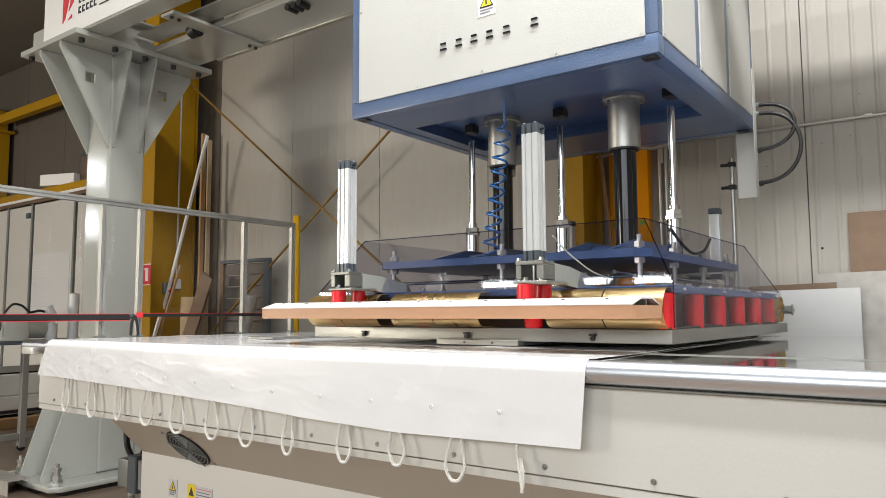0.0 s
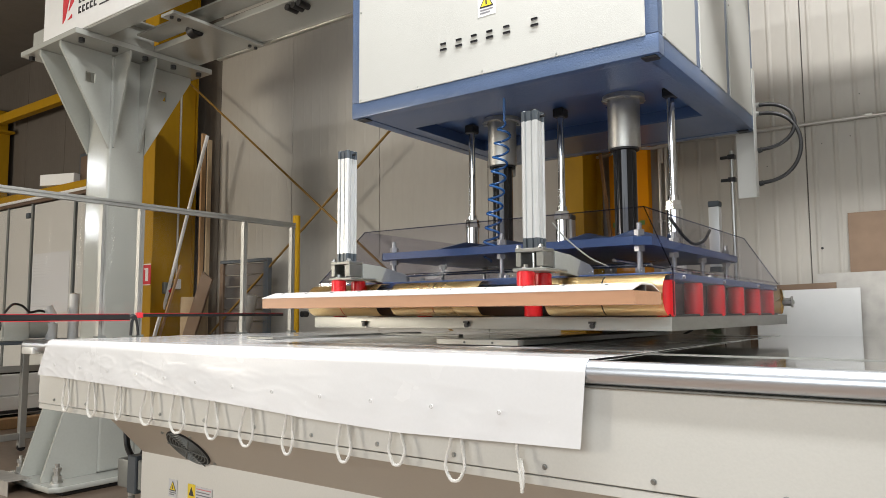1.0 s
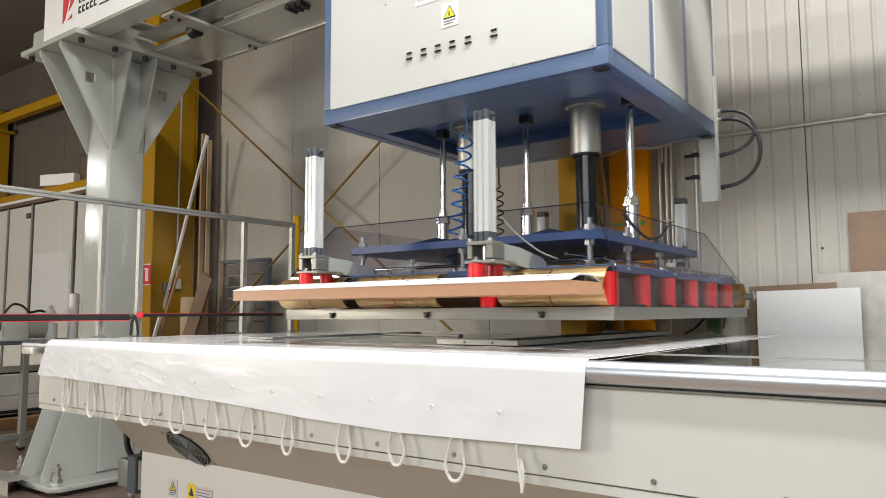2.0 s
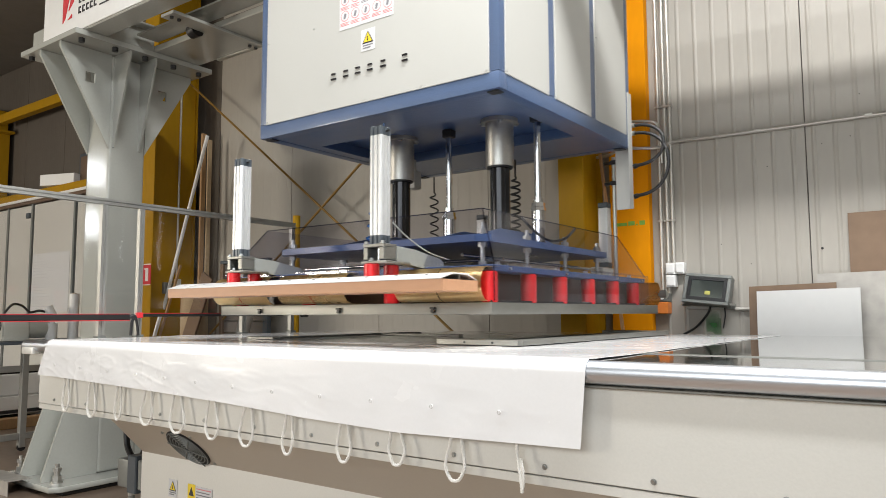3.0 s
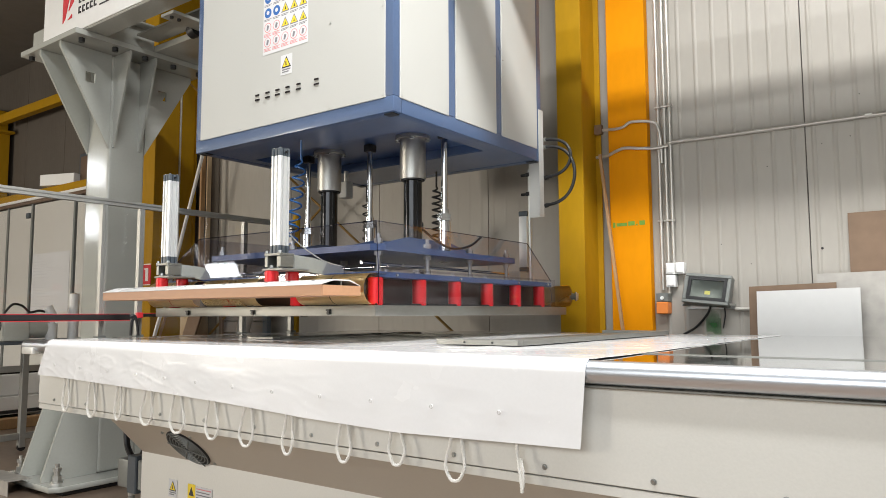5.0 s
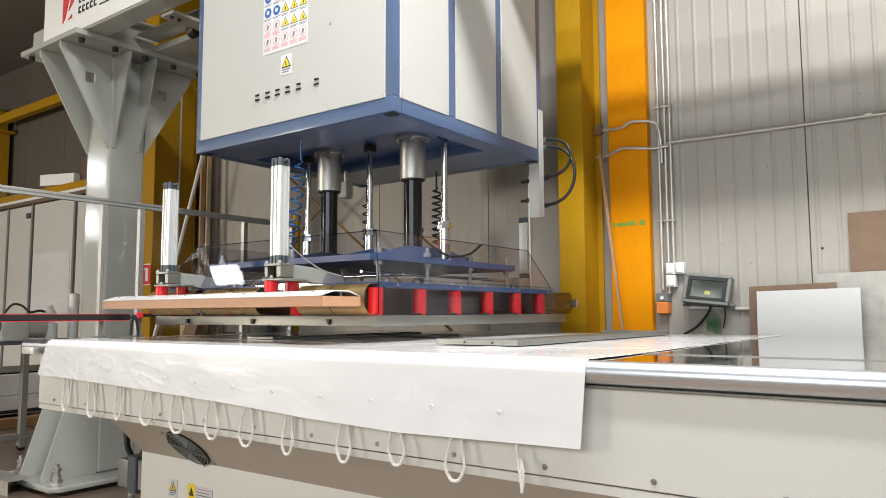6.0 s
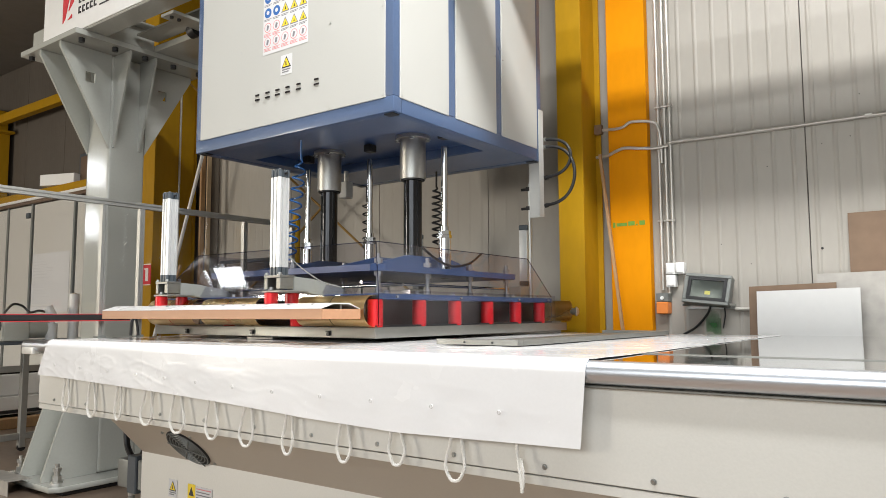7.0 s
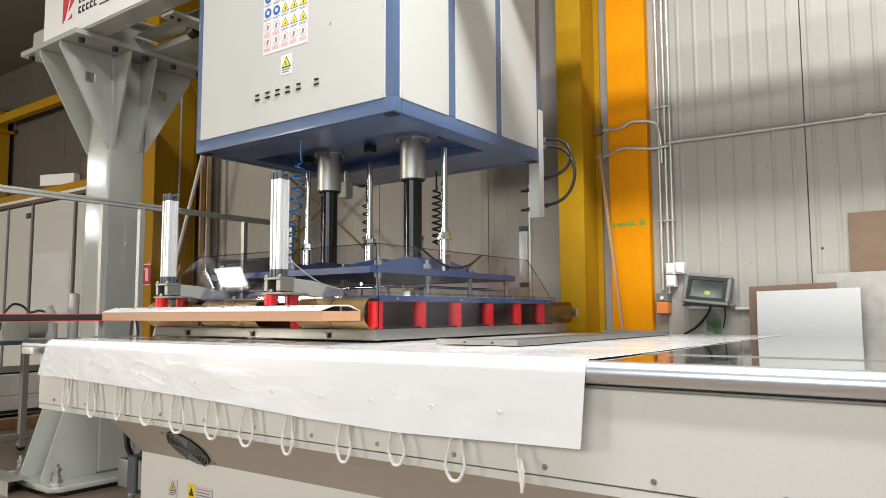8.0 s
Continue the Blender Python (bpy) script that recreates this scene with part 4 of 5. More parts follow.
lift_cylinder(-2.470, 2.575)
for x in (-1.395, -2.50):
    part("rear_barrel", B((x - 0.036, x + 0.036, 5.06, 5.132, 1.36, 1.775), bevel=0.008, seg=2), CYL_ALU, platen, "silver profiled cylinder barrel")
    part("rear_cap", B((x - 0.038, x + 0.038, 5.058, 5.134, 1.775, 1.815), bevel=0.006), CAP, platen)
    part("rear_cap", B((x - 0.038, x + 0.038, 5.058, 5.134, 1.32, 1.36), bevel=0.006), CAP, platen)
    part("rear_bracket", B((x - 0.05, x + 0.05, 4.925, 5.13, 1.16, 1.32), bevel=0.008), GREY, platen)
part("sensor_post", R((-1.21, 4.85, 1.197), (-1.21, 4.85, 2.10), 0.013, 14), ZINC, platen, "slim sensor post")
for z in (1.91, 2.06):
    part("sensor_clamp", B((-1.232, -1.188, 4.828, 4.872, z - 0.015, z + 0.015), bevel=0.003), BLACK, platen)
    part("sensor_knob", R((-1.28, 4.85, z), (-1.23, 4.85, z), 0.011, 12), BLACK, platen)
part("air_line", hose(spline([(-1.30, 2.50, 1.40), (-1.27, 2.56, 1.34), (-1.22, 2.66, 1.27), (-1.20, 2.80, 1.24)], 6), 0.0030, 7), ARM, platen)
part("air_line", hose(spline([(-1.14, 3.4, 1.5), (-1.13, 3.55, 1.43), (-1.13, 3.72, 1.40), (-1.13, 3.9, 1.43), (-1.14, 4.05, 1.50)], 6), 0.008, 7), BLACK, platen)


# ------------------------------------------------------------ portal that carries the head
portal = thing("portal_frame", (-4.9235, 2.7155, 0), "glossy grey steel portal post with a twin cross beam", "machine frame", stand=(-7.007, 3.861, -0.473), k=1.43)
CX0, CX1, CY0, CY1 = -5.035, -4.735, 2.585, 2.850
FX0, FX1, FY0, FY1 = -5.29, -4.53, 2.20, 3.25
part("column", B((CX0, CX1, CY0, CY1, 0.0625, 2.895), bevel=0.022, seg=4), GREY, portal, smooth=50).modifiers.new("flat_faces", 'WEIGHTED_NORMAL').keep_sharp = True
bm = prism([(FX0, FY0 + 0.05), (FX0 + 0.05, FY0), (FX1 - 0.05, FY0), (FX1, FY0 + 0.05), (FX1, FY1 - 0.05), (FX1 - 0.05, FY1), (FX0 + 0.05, FY1), (FX0, FY1 - 0.05)], "z", 0.028, 0.062)
bmesh.ops.bevel(bm, geom=bm.edges[:], offset=0.004, segments=1, affect='EDGES')
part("base_plate", bm, GREY, portal)
part("rubber_pad", B((FX0 + 0.07, FX1 - 0.02, FY0 + 0.07, FY1 - 0.08, 0.0, 0.0275), bevel=0.008), BLACK, portal)
part("head_flange", B((FX0, FX1, 2.225, FY1, 2.896, 2.932), bevel=0.003), GREY, portal)


def gusset(x0, x1, outer, hole):
    """A plate across x with a square window, cut round its corners."""
    bm = bmesh.new()
    (hy, hz), h = hole, 0.034
    inner = [(hy - h, hz - h), (hy - h, hz + h), (hy + h, hz + h), (hy + h, hz - h)]
    k = len(outer)
    near = [min(range(4), key=lambda i: (inner[i][0] - p[0]) ** 2 + (inner[i][1] - p[1]) ** 2) for p in outer]
    vo = [[bm.verts.new((x, *p)) for p in outer] for x in (x0, x1)]
    vi = [[bm.verts.new((x, *p)) for p in inner] for x in (x0, x1)]
    cy, cz = hy, hz
    po = sorted(range(k), key=lambda i: math.atan2(outer[i][1] - cz, outer[i][0] - cy))
    pi_ = sorted(range(4), key=lambda i: math.atan2(inner[i][1] - cz, inner[i][0] - cy))
    def ang(p):
        return math.atan2(p[1] - cz, p[0] - cy)
    # a fan of triangles between the outline and the window
    i = j = 0
    io, ii = po + [po[0]], pi_ + [pi_[0]]
    ao = [ang(outer[q]) for q in po] + [ang(outer[po[0]]) + math.tau]
    ai = [ang(inner[q]) for q in pi_] + [ang(inner[pi_[0]]) + math.tau]
    while i < k or j < 4:
        if j >= 4 or (i < k and ao[i + 1] <= ai[j + 1]):
            tri = (("o", io[i]), ("o", io[i + 1]), ("i", ii[j]))
            i += 1
        else:
            tri = (("i", ii[j]), ("o", io[i]), ("i", ii[j + 1]))
            j += 1
        for s_ in (0, 1):
            bm.faces.new([(vo if q[0] == "o" else vi)[s_][q[1]] for q in tri])
    for q in range(k):
        bm.faces.new((vo[0][q], vo[0][(q + 1) % k], vo[1][(q + 1) % k], vo[1][q]))
    for q in range(4):
        bm.faces.new((vi[0][q], vi[0][(q + 1) % 4], vi[1][(q + 1) % 4], vi[1][q]))
    return bm


for x in (-5.032, -4.758):
    if x < -5:
        part("front_gusset", prism([(CY0, 2.235), (CY0, 2.894), (2.235, 2.894), (2.235, 2.86)], "x", x, x + 0.018), GREY, portal, smooth=20)
    else:
        part("front_gusset", gusset(x, x + 0.018, [(CY0, 2.235), (CY0, 2.894), (2.235, 2.894), (2.235, 2.86)], (2.44, 2.70)), GREY, portal, smooth=20)
    part("back_gusset", gusset(x, x + 0.018, [(CY1, 2.235), (3.21, 2.86), (3.21, 2.894), (CY1, 2.894)], (2.975, 2.70)), GREY, portal, smooth=20)
    part("foot_gusset", prism([(CY0, 0.063), (2.235, 0.063), (2.235, 0.09), (CY0 - 0.10, 0.90), (CY0, 0.95)], "x", x, x + 0.018), GREY, portal)
    part("foot_gusset", prism([(CY1, 0.063), (3.2, 0.063), (3.2, 0.09), (CY1 + 0.1, 0.90), (CY1, 0.95)], "x", x, x + 0.018), GREY, portal)
for y in (2.612, 2.800):
    part("side_rib", prism([(CX1, 2.25), (CX1 + 0.012, 2.25), (FX1 - 0.015, 2.86), (FX1 - 0.015, 2.894), (CX1, 2.894)], "y", y - 0.007, y + 0.007), GREY, portal)
    part("side_rib", prism([(CX0, 2.25), (CX0 - 0.012, 2.25), (FX0 + 0.015, 2.86), (FX0 + 0.015, 2.894), (CX0, 2.894)], "y", y - 0.007, y + 0.007), GREY, portal)
for x, y in ((-4.68, 2.30), (-5.17, 2.30), (-4.68, 3.1), (-5.17, 3.1)):
    bm = bmesh.new()
    rod(bm, (x, y, 0.062), (x, y, 0.070), 0.036, 20)
    rod(bm, (x, y, 0.070), (x, y, 0.105), 0.028, 6)
    rod(bm, (x, y, 0.105), (x, y, 0.130), 0.018, 14)
    rod(bm, (x, y, 0.130), (x, y, 0.152), 0.026, 6)
    rod(bm, (x, y, 0.152), (x, y, 0.175), 0.013, 12)
    part("anchor_bolt", bm, STEEL, portal, "zinc anchor bolt with two nuts")
for x, y in ((-5.22, 2.27), (-4.60, 2.30), (-4.585, 2.52), (-4.585, 2.74), (-4.585, 2.96), (-4.585, 3.17), (-4.90, 3.2)):
    part("flange_bolt", R((x, y, 2.868), (x, y, 2.896), 0.020, 6), BLACK, portal)
BX1 = 4.5
part("front_beam", B((-5.25, BX1, 2.285, 2.44, 2.933, 3.08), bevel=0.006), GREY, portal)
part("rear_beam", B((-5.25, BX1, 2.78, 3.14, 2.933, 2.978), bevel=0.006), GREY, portal)
part("rear_beam_soffit", B((-4.50, -2.6, 2.62, 2.779, 2.990, 3.004), bevel=0.002), GREY, portal)
part("travel_rail", B((-4.35, BX1, 3.141, 3.165, 2.94, 2.99), bevel=0.004), GREY, portal)
part("rack", B((-4.30, BX1, 3.12, 3.15, 2.918, 2.932), bevel=0.002), STEEL, portal)
part("end_plate", B((-4.62, -4.54, 2.441, 2.779, 2.934, 3.07), bevel=0.003), GREY, portal)
part("cross_plate", B((-3.93, -3.80, 2.441, 3.139, 2.912, 2.9315), bevel=0.003), GREY, portal)
part("cover_plate", B((-5.25, -4.45, 2.441, 2.779, 3.07, 3.08)), GREY, portal)
bm = bmesh.new()
rod(bm, (-3.931, 2.70, 2.925), (-3.99, 2.695, 2.912), 0.050, 24, 0.042)
rod(bm, (-3.99, 2.695, 2.912), (-4.005, 2.694, 2.909), 0.042, 24, 0.02)
part("buffer", bm, BLACK, portal, "round black rubber buffer")
for k in range(3):
    part("cable_clip", R((-3.20 + 0.05 * k, 2.80, 2.915), (-3.20 + 0.05 * k, 2.88, 2.915), 0.020, 12), BLACK, portal)
for x, y in ((-3.86, 2.47), (-3.86, 2.52), (-3.86, 3.11), (-3.86, 3.06)):
    part("frame_bolt", R((x, y, 2.898), (x, y, 2.9125), 0.012, 6), BLACK, portal)
# maker's board on the front beam, its mark as plain shapes
part("board", B((-5.08, -2.9, 2.279, 2.284, 2.945, 3.40)), WHITE, portal, "white maker's board with a red mark")
part("mark", prism([(-4.815, 3.035), (-4.785, 3.06), (-4.725, 3.23), (-4.815, 3.23)], "y", 2.275, 2.2785), SIGN_RED, portal)
part("mark", prism([(-4.750, 3.045), (-4.695, 3.075), (-4.695, 3.05)], "y", 2.275, 2.2785), SIGN_RED, portal)
part("mark", prism([(-4.740, 3.105), (-4.680, 3.155), (-4.640, 3.24), (-4.695, 3.24)], "y", 2.275, 2.2785), SIGN_RED, portal)
for z, x1 in ((3.125, -4.37), (3.055, -4.37)):
    for k in range(5):
        w = (x1 + 4.61) / 5
        x = -4.61 + k * w
        part("print_bar", B((x, x + w * 0.22, 2.275, 2.2785, z, z + 0.045), (x + w * 0.225, x + w * 0.62, 2.275, 2.2785, z + 0.034, z + 0.045), (x + w * 0.225, x + w * 0.62, 2.275, 2.2785, z, z + 0.011)), INK, portal)
part("print_rule", B((-4.35, -3.6, 2.275, 2.2785, 3.045, 3.053)), INK, portal)

# floor bracket and junction box at the post
foot = thing("floor_bracket", (-5.1, 2.1, 0), "bent zinc sheet bracket beside the post foot", "bracket", stand=(-7.293, 3.003, -0.473), k=1.43)
part("sheet", B((-5.20, -4.80, 2.06, 2.195, 0.085, 0.089), (-5.20, -4.80, 2.06, 2.064, 0.0, 0.084)), ZINC_SHEET, foot)
jbox = thing("junction_box", (-3.88, 2.45, 0.07), "grey cast junction box with black cables on the pedestal side", "electrical box")
part("box", B((-4.17, -4.055, 2.40, 2.52, 0.085, 0.25), bevel=0.012, seg=2), LAMP_BODY, jbox)
part("cover", B((-4.05, -3.96, 2.39, 2.53, 0.065, 0.28), bevel=0.006), CAP, jbox)
part("mount", B((-3.955, -3.872, 2.40, 2.52, 0.09, 0.26), bevel=0.006), LAMP_BODY, jbox)
part("gland", R((-4.11, 2.46, 0.03), (-4.11, 2.46, 0.085), 0.022, 14), ZINC, jbox)
part("hose", hose(spline([(-4.11, 2.46, 0.03), (-4.115, 2.47, -0.1), (-4.10, 2.50, -0.3), (-4.05, 2.55, FZ)], 6), 0.020, 10), LAMP_BODY, jbox)
part("cable", hose(spline([(-4.12, 2.46, 0.25), (-4.19, 2.47, 0.31), (-4.22, 2.48, 0.42), (-4.22, 2.49, 0.62)], 6), 0.018, 10), BLACK, jbox)
part("cable", hose(spline([(-4.01, 2.46, 0.28), (-3.99, 2.46, 0.35), (-4.08, 2.48, 0.45), (-4.10, 2.49, 0.62)], 6), 0.014, 10), BLACK, jbox)

# ------------------------------------------------------------ guard on the table end
GX = -4.655
guard = thing("guard_frame", (GX, 2.985, TZ), "aluminium profile guard with clear sheet on the table end", "guard", stand=(GX, 3.0, TZ))


def profile_bar(x0, x1, y0, y1, z0, z1, axis):
    """A slotted aluminium profile."""
    d = 0.006
    bm = bmesh.new()
    if axis == "y":
        h = (z1 - z0) / 2
        zc = (z0 + z1) / 2
        add_box(bm, x0, x1 - d, y0, y1, z0, z1)
        add_box(bm, x1 - d, x1, y0, y1, z0, zc - 0.004)
        add_box(bm, x1 - d, x1, y0, y1, zc + 0.004, z1)
    else:
        yc = (y0 + y1) / 2
        add_box(bm, x0, x1 - d, y0, y1, z0, z1)
        add_box(bm, x1 - d, x1, y0, yc - 0.004, z0, z1)
        add_box(bm, x1 - d, x1, yc + 0.004, y1, z0, z1)
    return bm


part("top_rail", profile_bar(GX - 0.02, GX + 0.02, 1.55, 4.19, 1.838, 1.878, "y"), PROFILE, guard)
for y in (2.505, 2.775, 3.665, 4.165):
    part("post", profile_bar(GX - 0.018, GX + 0.018, y - 0.018, y + 0.018, TZ, 1.837, "z"), PROFILE, guard)
    part("post_foot", B((GX - 0.03, GX + 0.035, y - 0.028, y + 0.028, TZ, TZ + 0.014), bevel=0.003), LAMP_BODY, guard)
part("end_post", R((GX, 4.215, TZ), (GX, 4.215, 1.945), 0.032, 20), YELLOW, guard, "yellow end post")
for y0, y1 in ((1.6, 2.485), (2.525, 2.755), (2.795, 3.645), (3.685, 4.145)):
    part("clear_sheet", B((GX - 0.002, GX + 0.002, y0, y1, TZ + 0.01, 1.837)), POLYCARB, guard)
part("stop_knob", R((GX + 0.02, 4.27, 1.10), (GX + 0.02, 4.33, 1.10), 0.026, 14), BLACK, guard)
edge_bar = thing("safety_edge", (GX + 0.04, 2.8, 1.09), "black rubber safety edge bar with red seams on the guard", "safety bar")
part("bar", B((GX + 0.022, GX + 0.052, 1.50, 2.705, 1.066, 1.104), bevel=0.004), BLACK, edge_bar)
part("seam", B((GX + 0.020, GX + 0.053, 1.50, 2.70, 1.1045, 1.108)), SIGN_RED, edge_bar)
part("seam", B((GX + 0.020, GX + 0.053, 1.50, 2.70, 1.061, 1.0655)), SIGN_RED, edge_bar)
part("bar", B((GX + 0.022, GX + 0.046, 2.80, 4.06, 1.086, 1.108), bevel=0.003), BLACK, edge_bar)
part("end_cap", B((GX + 0.020, GX + 0.050, 2.757, 2.80, 1.078, 1.116), bevel=0.003), SIGN_RED, edge_bar)
part("seam", B((GX + 0.020, GX + 0.047, 2.80, 4.05, 1.1085, 1.111)), SIGN_RED, edge_bar)
for d in (0.0, 0.035):
    part("cable", hose(spline([(GX + 0.04, 2.70, 1.085), (GX + 0.045, 2.735, 1.095 - d * 0.5), (GX + 0.045, 2.755 - d, 1.05), (GX + 0.045, 2.77 - d * 1.6, 0.96)], 6), 0.009, 8), BLACK, edge_bar)

# ------------------------------------------------------------ wall right of the columns
def clip(parent, x, z, y=5.655):
    part("clip", B((x - 0.022, x + 0.022, y - 0.004, y + 0.03, z - 0.008, z + 0.008), bevel=0.002), CONDUIT, parent)


for x, z0 in ((-1.974, 1.28), (-1.922, 1.25), (-1.880, 1.44)):
    pipe = thing("conduit", (x, 5.66, z0), "thin grey upright cable conduit on the panel wall", "conduit", "conduits")
    part("tube", R((x, 5.672, z0), (x, 5.672, ZC), 0.0125, 12), CONDUIT, pipe)
    for z in (1.83, 2.76):
        clip(pipe, x, z)
pipe = thing("conduit", (-1.2, 5.66, 2.43), "long grey cable conduit that bends round the orange column", "conduit", "conduits")
part("tube", hose(spline([(-2.485, 5.60, 2.405), (-2.38, 5.585, 2.405), (-2.30, 5.575, 2.43), (-2.22, 5.575, 2.445), (-2.10, 5.585, 2.428), (-1.99, 5.63, 2.425), (-1.90, 5.645, 2.435), (-1.82, 5.66, 2.462), (-1.2, 5.668, 2.452), (2.0, 5.668, 2.44)], 8), 0.013, 10), CONDUIT, pipe)
for x in (-1.80, -1.22, -0.5):
    clip(pipe, x, 2.455)
pipe = thing("conduit", (-2.2, 5.6, 2.6), "short grey cable conduit stepping over the orange column", "conduit", "conduits")
part("tube", hose(spline([(-2.43, 5.59, 2.63), (-2.30, 5.58, 2.618), (-2.23, 5.575, 2.625), (-2.16, 5.575, 2.655), (-2.0, 5.60, 2.635), (-1.97, 5.63, 2.60), (-1.955, 5.655, 2.50), (-1.95, 5.66, 2.30)], 8), 0.012, 10), CONDUIT, pipe)
jb = thing("junction_box", (-2.50, 5.6, 2.64), "small rusty brown junction box on the column edge", "electrical box")
part("box", B((-2.485, -2.42, 5.56, 5.61, 2.595, 2.675), bevel=0.004), BROWN_SHEET, jb)
for x0, x1, z0, z1 in ((-1.935, -1.865, 1.40, 1.49), (-1.86, -1.79, 1.402, 1.492), (-1.935, -1.86, 1.30, 1.395)):
    sw = thing("switch_box", ((x0 + x1) / 2, 5.66, z0), "small white plastic socket box on the wall", "socket", "socket boxes")
    part("box", B((x0, x1, 5.63, 5.695, z0, z1), bevel=0.006, seg=2), WHITE, sw)
    part("lid", B((x0 + 0.008, x1 - 0.008, 5.622, 5.6295, z0 + 0.01, z1 - 0.012), bevel=0.003), WHITE, sw)
sw = thing("isolator_switch", (-1.965, 5.66, 1.1), "orange and grey isolator switch box on the wall", "switch")
part("grey_top", B((-2.012, -1.915, 5.61, 5.695, 1.185, 1.255), bevel=0.005), LAMP_BODY, sw)
part("orange_face", B((-2.010, -1.917, 5.60, 5.695, 1.090, 1.183), bevel=0.006), ORANGE_PLASTIC, sw)
part("knob", R((-1.963, 5.598, 1.215), (-1.963, 5.61, 1.215), 0.014, 14), WHITE, sw)

# flood lamp
lamp = thing("flood_lamp", (-1.61, 5.6, 1.2), "grey LED flood lamp, switched off, on a wall bracket", "lamp")
LM = Matrix.Translation((-1.597, 5.545, 1.272)) @ pose(0, 0, 0, -14, 6, 0)


def tilted(bm, m=LM):
    bm.transform(m)
    return bm


housing = part("housing", tilted(B((-0.172, 0.172, 0.0, 0.075, -0.115, 0.115), bevel=0.016, seg=3)), LAMP_BODY, lamp)
bm = bmesh.new()
for x0, x1, z0, z1 in ((-0.172, 0.172, 0.090, 0.115), (-0.172, 0.172, -0.115, -0.090), (-0.172, -0.143, -0.089, 0.089), (0.143, 0.172, -0.089, 0.089)):
    add_box(bm, x0, x1, -0.022, -0.002, z0, z1)
bmesh.ops.bevel(bm, geom=bm.edges[:], offset=0.004, segments=1, affect='EDGES')
part("bezel", tilted(bm), LAMP_BODY, lamp)
bm = bmesh.new()
for x0, x1, z0, z1 in ((-0.142, 0.142, 0.066, 0.089), (-0.142, 0.142, -0.089, -0.066), (-0.142, -0.119, -0.065, 0.065), (0.119, 0.142, -0.065, 0.065)):
    add_box(bm, x0, x1, -0.020, -0.004, z0, z1)
part("gasket", tilted(bm), BLACK, housing)
bm = bmesh.new()
o = [bm.verts.new((x, -0.008, z)) for x, z in ((-0.131, -0.077), (0.131, -0.077), (0.131, 0.077), (-0.131, 0.077))]
i_ = [bm.verts.new((x, -0.0015, z)) for x, z in ((-0.075, -0.045), (0.075, -0.045), (0.075, 0.045), (-0.075, 0.045))]
for k in range(4):
    bm.faces.new((o[k], o[(k + 1) % 4], i_[(k + 1) % 4], i_[k]))
bm.faces.new(i_)
part("reflector", tilted(bm), REFLECTOR, housing)
part("led_chip", tilted(B((-0.014, 0.026, -0.006, -0.002, -0.040, -0.012))), LED, housing)
part("glass", tilted(B((-0.131, 0.131, -0.012, -0.009, -0.077, 0.077))), LAMP_GLASS, housing)
part("bracket", B((-1.79, -1.775, 5.53, 5.69, 1.15, 1.165), (-1.445, -1.43, 5.53, 5.69, 1.15, 1.165), (-1.79, -1.43, 5.675, 5.69, 1.125, 1.149), bevel=0.002), ZINC, lamp)
part("cable", hose(spline([(-1.60, 5.64, 1.16), (-1.63, 5.65, 1.09), (-1.72, 5.66, 0.99), (-1.82, 5.66, 0.93)], 6), 0.009, 8), BLACK, lamp)
part("cable", hose(spline([(-1.50, 5.63, 1.16), (-1.50, 5.65, 1.08), (-1.52, 5.66, 0.98)], 6), 0.005, 8), BLACK, lamp)
spur = thing("conduit", (-1.4, 5.66, 1.13), "short grey conduit below the flood lamp", "conduit", "conduits")
part("tube", R((-1.43, 5.672, 1.125), (-1.24, 5.672, 1.125), 0.014, 12), CONDUIT, spur)

# small screws and spots on the ribbed bay
for x, z in ((-0.83, 1.55), (-0.80, 2.30), (-0.62, 2.33), (-1.17, 2.18), (-1.31, 1.46), (-1.52, 1.62), (-0.55, 2.62)):
    screw = thing("wall_screw", (x, 5.69, z), "small dark screw head in the panel wall", "screw", "wall screws")
    part("screw_head", R((x, 5.694, z), (x, 5.70, z), 0.009 if z < 1.56 and x > -0.9 else 0.0035, 8), BLACK, screw)
bm = bmesh.new()
centre = bm.verts.new((-1.60, 5.6975, 1.06))
rim = []
for k in range(26):
    a = k * math.tau / 26
    r = 0.10 * (0.6 + 0.7 * abs(noise.noise(Vector((math.cos(a) * 1.7, math.sin(a) * 1.7, 3.0))))) * (1.5 if math.sin(a) < 0 else 0.8)
    rim.append(bm.verts.new((-1.60 + r * math.cos(a) * 0.8, 5.6975, 1.06 + r * math.sin(a))))
for k in range(26):
    bm.faces.new((centre, rim[k], rim[(k + 1) % 26]))
stain = thing("paint_stain", (-1.60, 5.697, 1.0), "green spray paint stain on the panel wall", "stain")
part("stain", bm, GREEN, stain)

# sheets leaning at the wall
def leaning(name, x0, x1, z1, y, mat, label, z0=FZ, lean=0.10, tilt=0.0, t=0.012):
    ob = thing(name, ((x0 + x1) / 2, y, z0), label, "board", "leaning boards")
    bm = bmesh.new()
    add_box(bm, x0, x1, -t, 0, 0, z1 - z0)
    for v in bm.verts:
        s_ = v.co.z / (z1 - z0)
        v.co.z += z0 + tilt * (v.co.x - x0) * (1 if v.co.z > 0.1 else 0)
        v.co.y += y - lean * (1 - s_)
    part("sheet", bm, mat, ob)
    return ob


leaning("steel_sheet", -1.30, -0.735, 1.285, 5.56, BROWN_SHEET, "brown stained steel sheet leaning on the wall", tilt=0.03)
leaning("white_board", -1.235, -0.588, 1.248, 5.50, PALE_BOARD, "plain white board leaning on the wall", tilt=0.02)
